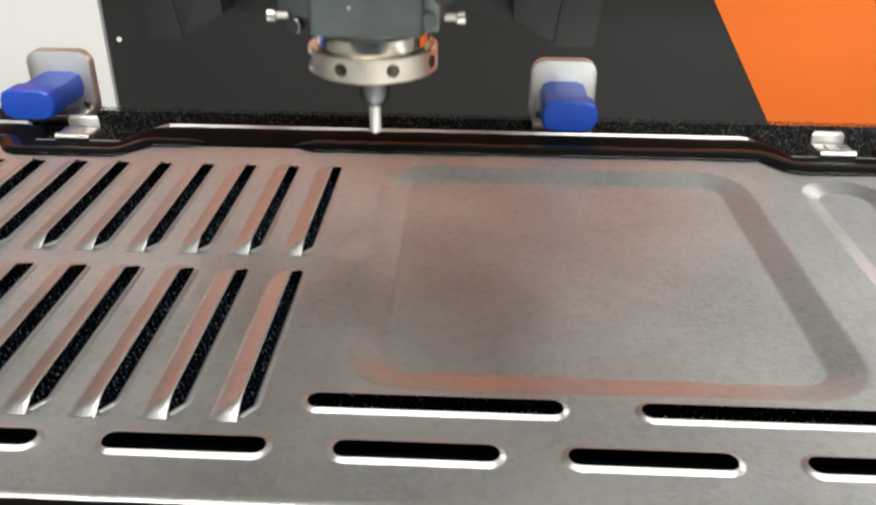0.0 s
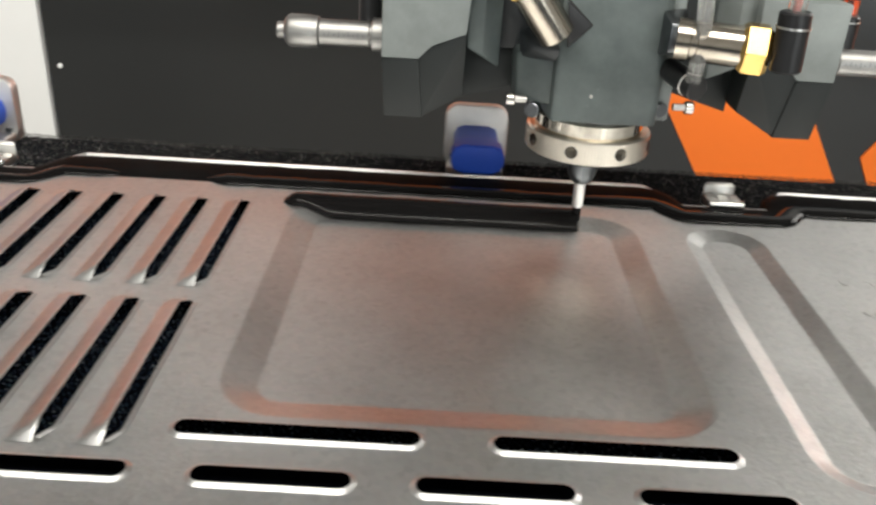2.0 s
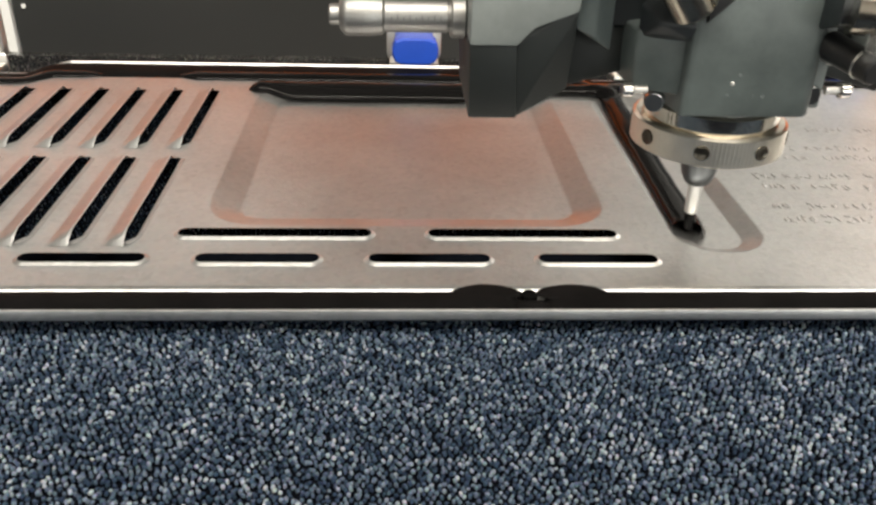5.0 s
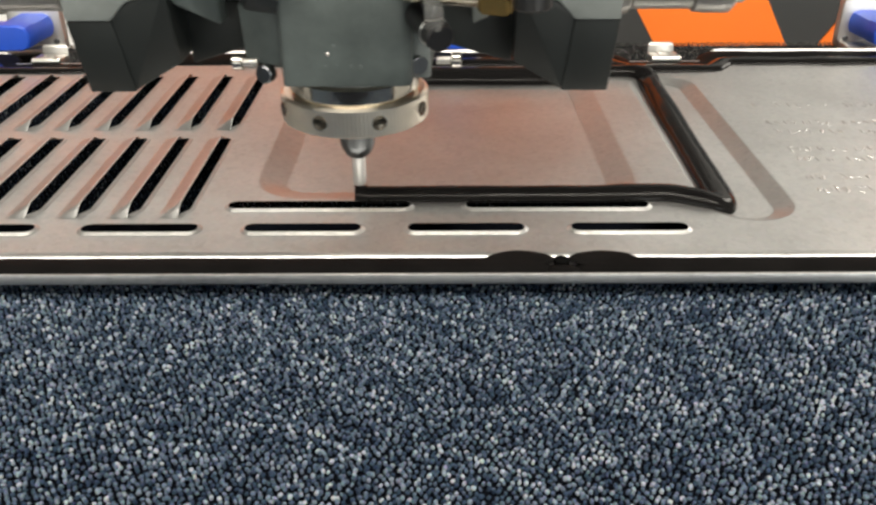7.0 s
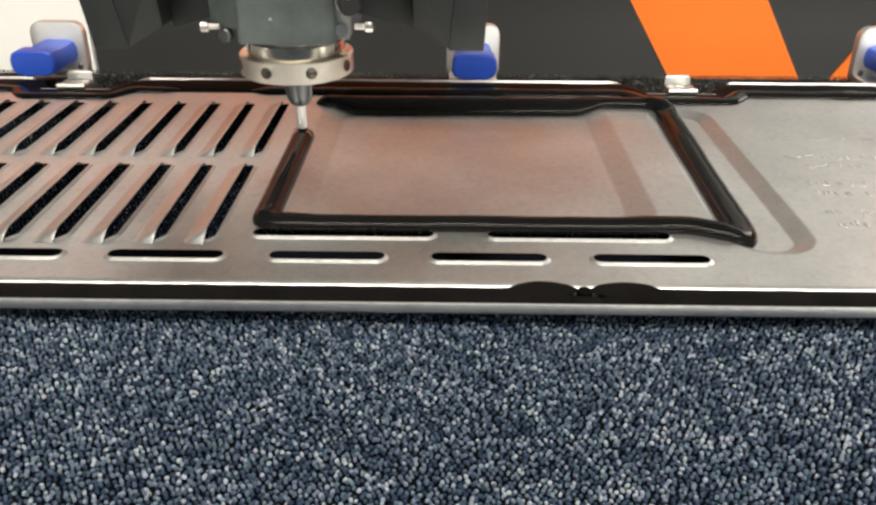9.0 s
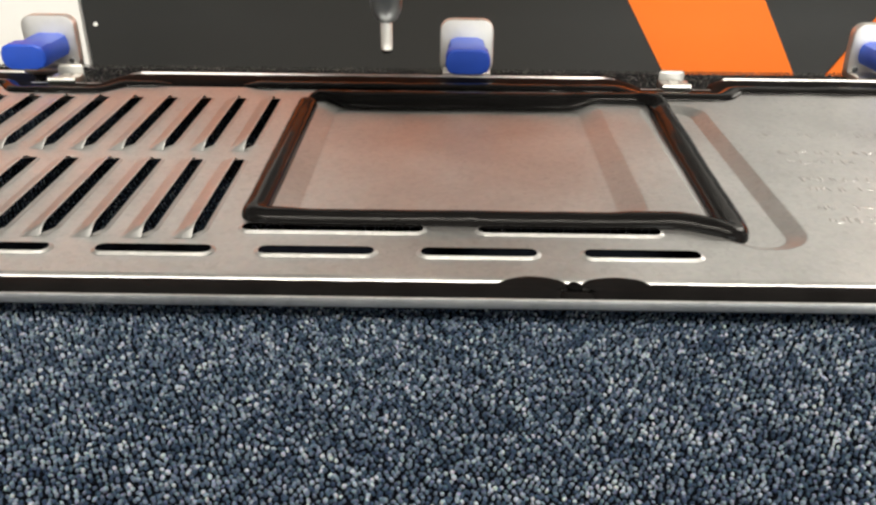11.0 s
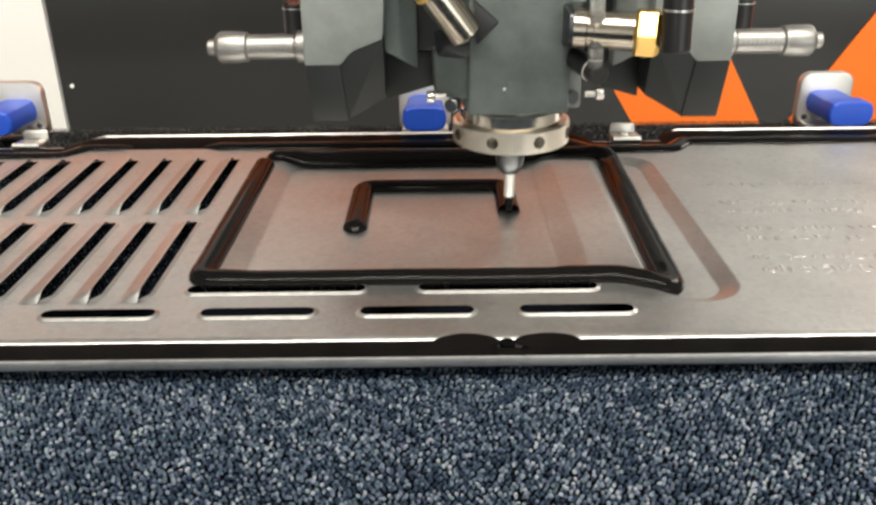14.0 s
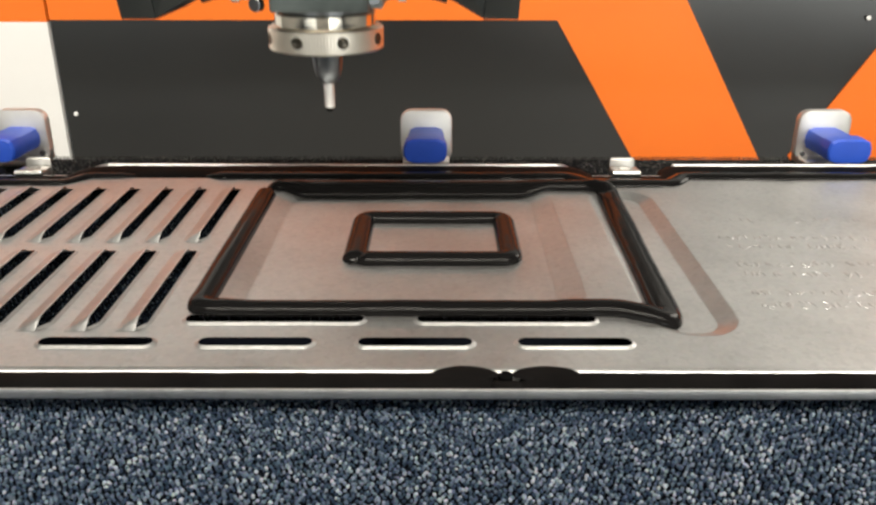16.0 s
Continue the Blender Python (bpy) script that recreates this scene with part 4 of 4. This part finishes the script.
    # lower side inlet with its clear tube
    inlet = part("inlet", rod_bm((0.0270, -0.0270, 0.0800), (0.0356, -0.0479, 0.0762), 0.0052, 22), BLACK_PLASTIC, h, "black lower inlet")
    part("band", rod_bm((0.0330, -0.0416, 0.0774), (0.0334, -0.0426, 0.0772), 0.0056, 22), CLIPZINC, inlet)
    part("inlet_screw", rod_bm((0.0296, -0.0225, 0.0759), (0.0296, -0.0295, 0.0759), 0.0034, 6), SATIN, h, "small hexagon screw")
    part("inlet_tube", pipe_bm([(0.0335, -0.0460, 0.0800), (0.0330, -0.0490, 0.0900), (0.0320, -0.0500, 0.110), (0.0300, -0.0460, 0.135), (0.028, -0.0380, 0.190)], 0.0034), TUBE, h, "clear supply tube")
    port = part("side_port", rod_bm((0.0285, -0.0225, 0.1235), (0.0285, -0.0240, 0.1235), 0.0050, 20), HOLE_BLACK, h, "dark round port")
    part("port_screw", rod_bm((0.0285, -0.0238, 0.1205), (0.0285, -0.0262, 0.1205), 0.0017, 14), STEEL, port)
    # dried sealant specks: one bright drop, a few dull crumbs in a smeared row
    part("speck", rod_bm((-0.0062, -0.0309, 0.0662), (-0.0062, -0.0314, 0.0662), 0.0008, 10, 0.0003), SATIN, body, "pale dried drop")
    for x, z, r in ((-0.0038, 0.0690, 0.0009), (-0.0072, 0.0618, 0.0005), (-0.0030, 0.0622, 0.0004), (0.0021, 0.0617, 0.0006), (0.0058, 0.0613, 0.0009)):
        part("speck", rod_bm((x, -0.0309, z), (x, -0.03115, z), r, 7, 0.0001), body.data.materials[0], body)
    shrink = Matrix.Scale(0.9865, 4)
    for ob in h.children_recursive:
        ob.data.transform(shrink)
    return h, drop


# The nozzle's way: seconds and the tip's place.
TIP = [
    (0.00, -0.0760, 0.2057, 0.0185),
    (0.18, -0.0778, 0.2057, 0.0071),
    (2.70, 0.1315, 0.2055, 0.0064),
    (2.79, 0.1370, 0.2020, 0.0064),
    (2.88, 0.1397, 0.1960, 0.0064),
    (5.00, 0.1350, 0.0310, 0.0063),
    (5.09, 0.1337, 0.0232, 0.0063),
    (5.16, 0.1288, 0.0234, 0.0063),
    (5.35, 0.1135, 0.0307, 0.0063),
    (7.62, -0.0724, 0.0307, 0.0063),
    (7.67, -0.0745, 0.0329, 0.0063),
    (9.68, -0.0746, 0.1972, 0.0063),
    (9.85, -0.0746, 0.1982, 0.0219),
    (10.30, -0.0689, 0.1834, 0.0613),
    (11.00, -0.0196, 0.1045, 0.0564),
    (11.30, -0.0107, 0.0946, 0.0357),
    (11.50, -0.0087, 0.0941, 0.0179),
    (11.73, -0.0107, 0.0946, 0.0066),
    (12.48, -0.0107, 0.1553, 0.0063),
    (12.53, -0.0087, 0.1563, 0.0063),
    (13.51, 0.0693, 0.1562, 0.0064),
    (13.56, 0.0705, 0.1537, 0.0064),
    (14.25, 0.0707, 0.0955, 0.0064),
    (14.285, 0.0686, 0.0945, 0.0064),
    (15.23, -0.0084, 0.0945, 0.0064),
    (15.34, -0.0104, 0.0994, 0.0072),
    (15.50, -0.0119, 0.1187, 0.0202),
    (15.75, -0.0193, 0.1340, 0.0437),
    (16.00, -0.0259, 0.1439, 0.0662),
]


def tip_at(t):
    for a, b in zip(TIP, TIP[1:]):
        if t <= b[0]:
            k = (t - a[0]) / (b[0] - a[0])
            return Vector([a[i] + (b[i] - a[i]) * k for i in (1, 2, 3)])
    return Vector(TIP[-1][1:])


TIP_TIMES = sorted({round(t, 2) for t, *_ in TIP} | {k / 2 for k in range(33)} | {k / 2 + 0.25 for k in range(32)})

BEADS = []   # (object, place, time of laying)


def bead(name, t0, t1, half, height, label, seed, spread=0.0):
    """A strand laid by the nozzle, in short pieces that leave the head one after another."""
    b = thing(name, (0, 0, 0), label, "sealant", "laid sealant beads")
    step = 0.0015
    # samples along the nozzle's way
    line, times, t = [], [], t0
    last = None
    while t <= t1 + 1e-6:
        q = tip_at(t)
        if last is None or (q.xy - last).length >= step:
            line.append((q.x, q.y))
            times.append(t)
            last = q.xy.copy()
        t += 0.004
    n = len(line)
    line = [tuple(sum(line[min(max(i + d, 0), n - 1)][c] for d in range(-min(i, n - 1 - i, 3), min(i, n - 1 - i, 3) + 1)) / (2 * min(i, n - 1 - i, 3) + 1) for c in (0, 1)) for i in range(n)]
    # the first paste swells backwards round the nozzle
    back = (Vector(line[0]) - Vector(line[4])).normalized()
    grown = [tuple(Vector(line[0]) + back * step * k) for k in range(int(spread / step), 0, -1)]
    line, times = grown + line, [times[0]] * len(grown) + times
    n = len(line)
    size = 3
    rows = []
    seg = 12
    for i, (x, y) in enumerate(line):
        a, c = line[max(i - 2, 0)], line[min(i + 2, n - 1)]
        way = Vector((c[0] - a[0], c[1] - a[1], 0)).normalized()
        side = Vector((way.y, -way.x, 0))
        w = 1 + 0.06 * noise.noise((x * 26 + seed, y * 26, seed)) + 0.015 * noise.noise((x * 90, y * 90 + seed, 2))
        d = min(i, n - 1 - i)
        w *= math.sqrt(min(1, (d + 0.3) / 4))
        sag = smoothstep((x + 0.070) / 0.022) * smoothstep((0.105 - x) / 0.02) * smoothstep((y - 0.19) / 0.008)
        w *= 1 + 0.20 * smoothstep((x - 0.124) / 0.009)
        row = []
        for k in range(seg + 1):
            c = math.cos(math.pi * k / seg)
            q = Vector((x, y, 0)) + side * half * w * c * (1 + sag * (0.85 if c > 0 else 0.3))
            q.z = 0.5 * (sheet_z(x, y) + sheet_z(q.x, q.y)) - 0.0006 + height * w * (1 - 0.12 * sag) * math.sin(math.pi * k / seg) ** 0.85
            row.append(q)
        rows.append(row)
    normals = []
    for i in range(n):
        a, c = rows[max(i - 1, 0)], rows[min(i + 1, n - 1)]
        normals.append([(c[k] - a[k]).cross(rows[i][min(k + 1, seg)] - rows[i][max(k - 1, 0)]).normalized() for k in range(seg + 1)])
        if normals[-1][seg // 2].z < 0:
            normals[-1] = [-v for v in normals[-1]]
    for i in range(0, n - 1, size):
        j = min(i + size, n - 1)
        o = Vector((*line[(i + j) // 2], 0))
        m = seg + 1
        verts = [p - o for k in range(i, j + 1) for p in rows[k]]
        vn = [v for k in range(i, j + 1) for v in normals[k]]
        faces = [(r * m + k, r * m + k + 1, (r + 1) * m + k + 1, (r + 1) * m + k) for r in range(j - i) for k in range(seg)]
        me = bpy.data.meshes.new("bead_piece")
        a, b2, c = (verts[q] for q in faces[seg // 2][:3])
        if (b2 - a).cross(c - a).z < 0:
            faces = [q[::-1] for q in faces]
        me.from_pydata(verts, [], faces)
        for p in me.polygons:
            p.use_smooth = True
        me.update()
        me.normals_split_custom_set_from_vertices(vn)
        me.materials.append(SEALANT)
        ob = new("bead_piece", me)
        ob.parent = b
        ob.location = o
        BEADS.append((ob, o, times[(i + j) // 2]))
    return b


room()
stand_wall()
table()
carpet()
panel()
for cx in (-0.2395, 0.1575):
    clip(cx)
gaskets()
for cx in (-0.2760, 0.0235, 0.3170):
    clamp(cx)
HEAD, DROP = dispensing_head()
bead("sealant_bead", 0.20, 9.68, 0.0062, 0.0058, "glossy black sealant bead laid round the panel's recess", 5)
bead("sealant_bead", 11.75, 15.30, 0.0064, 0.0056, "glossy black sealant bead laid as a small rectangle", 8, 0.0065)


def motions():
    walk(HEAD, [(t, Matrix.Translation(tip_at(t))) for t in TIP_TIMES])
    up, down = Matrix.Translation((0, 0, 0.0062)), Matrix.Identity(4)
    walk(DROP, [(0.0, up), (0.10, up), (0.20, down), (9.68, down), (9.80, up), (11.60, up), (11.72, down), (15.30, down), (15.42, up), (16.0, up)])
    for ob, place, laid in BEADS:
        rows = [(t, Matrix.Translation(tip_at(t) + Vector((0, 0, 0.075)))) for t in TIP_TIMES if t < laid - 0.10]
        rows.append((max(laid - 0.05, 0.0), Matrix.Translation(tip_at(laid - 0.05) + Vector((0, 0, 0.060)))))
        rows += [(laid + 0.02, Matrix.Translation(place)), (16.0, Matrix.Translation(place))]
        walk(ob, rows)


motions()
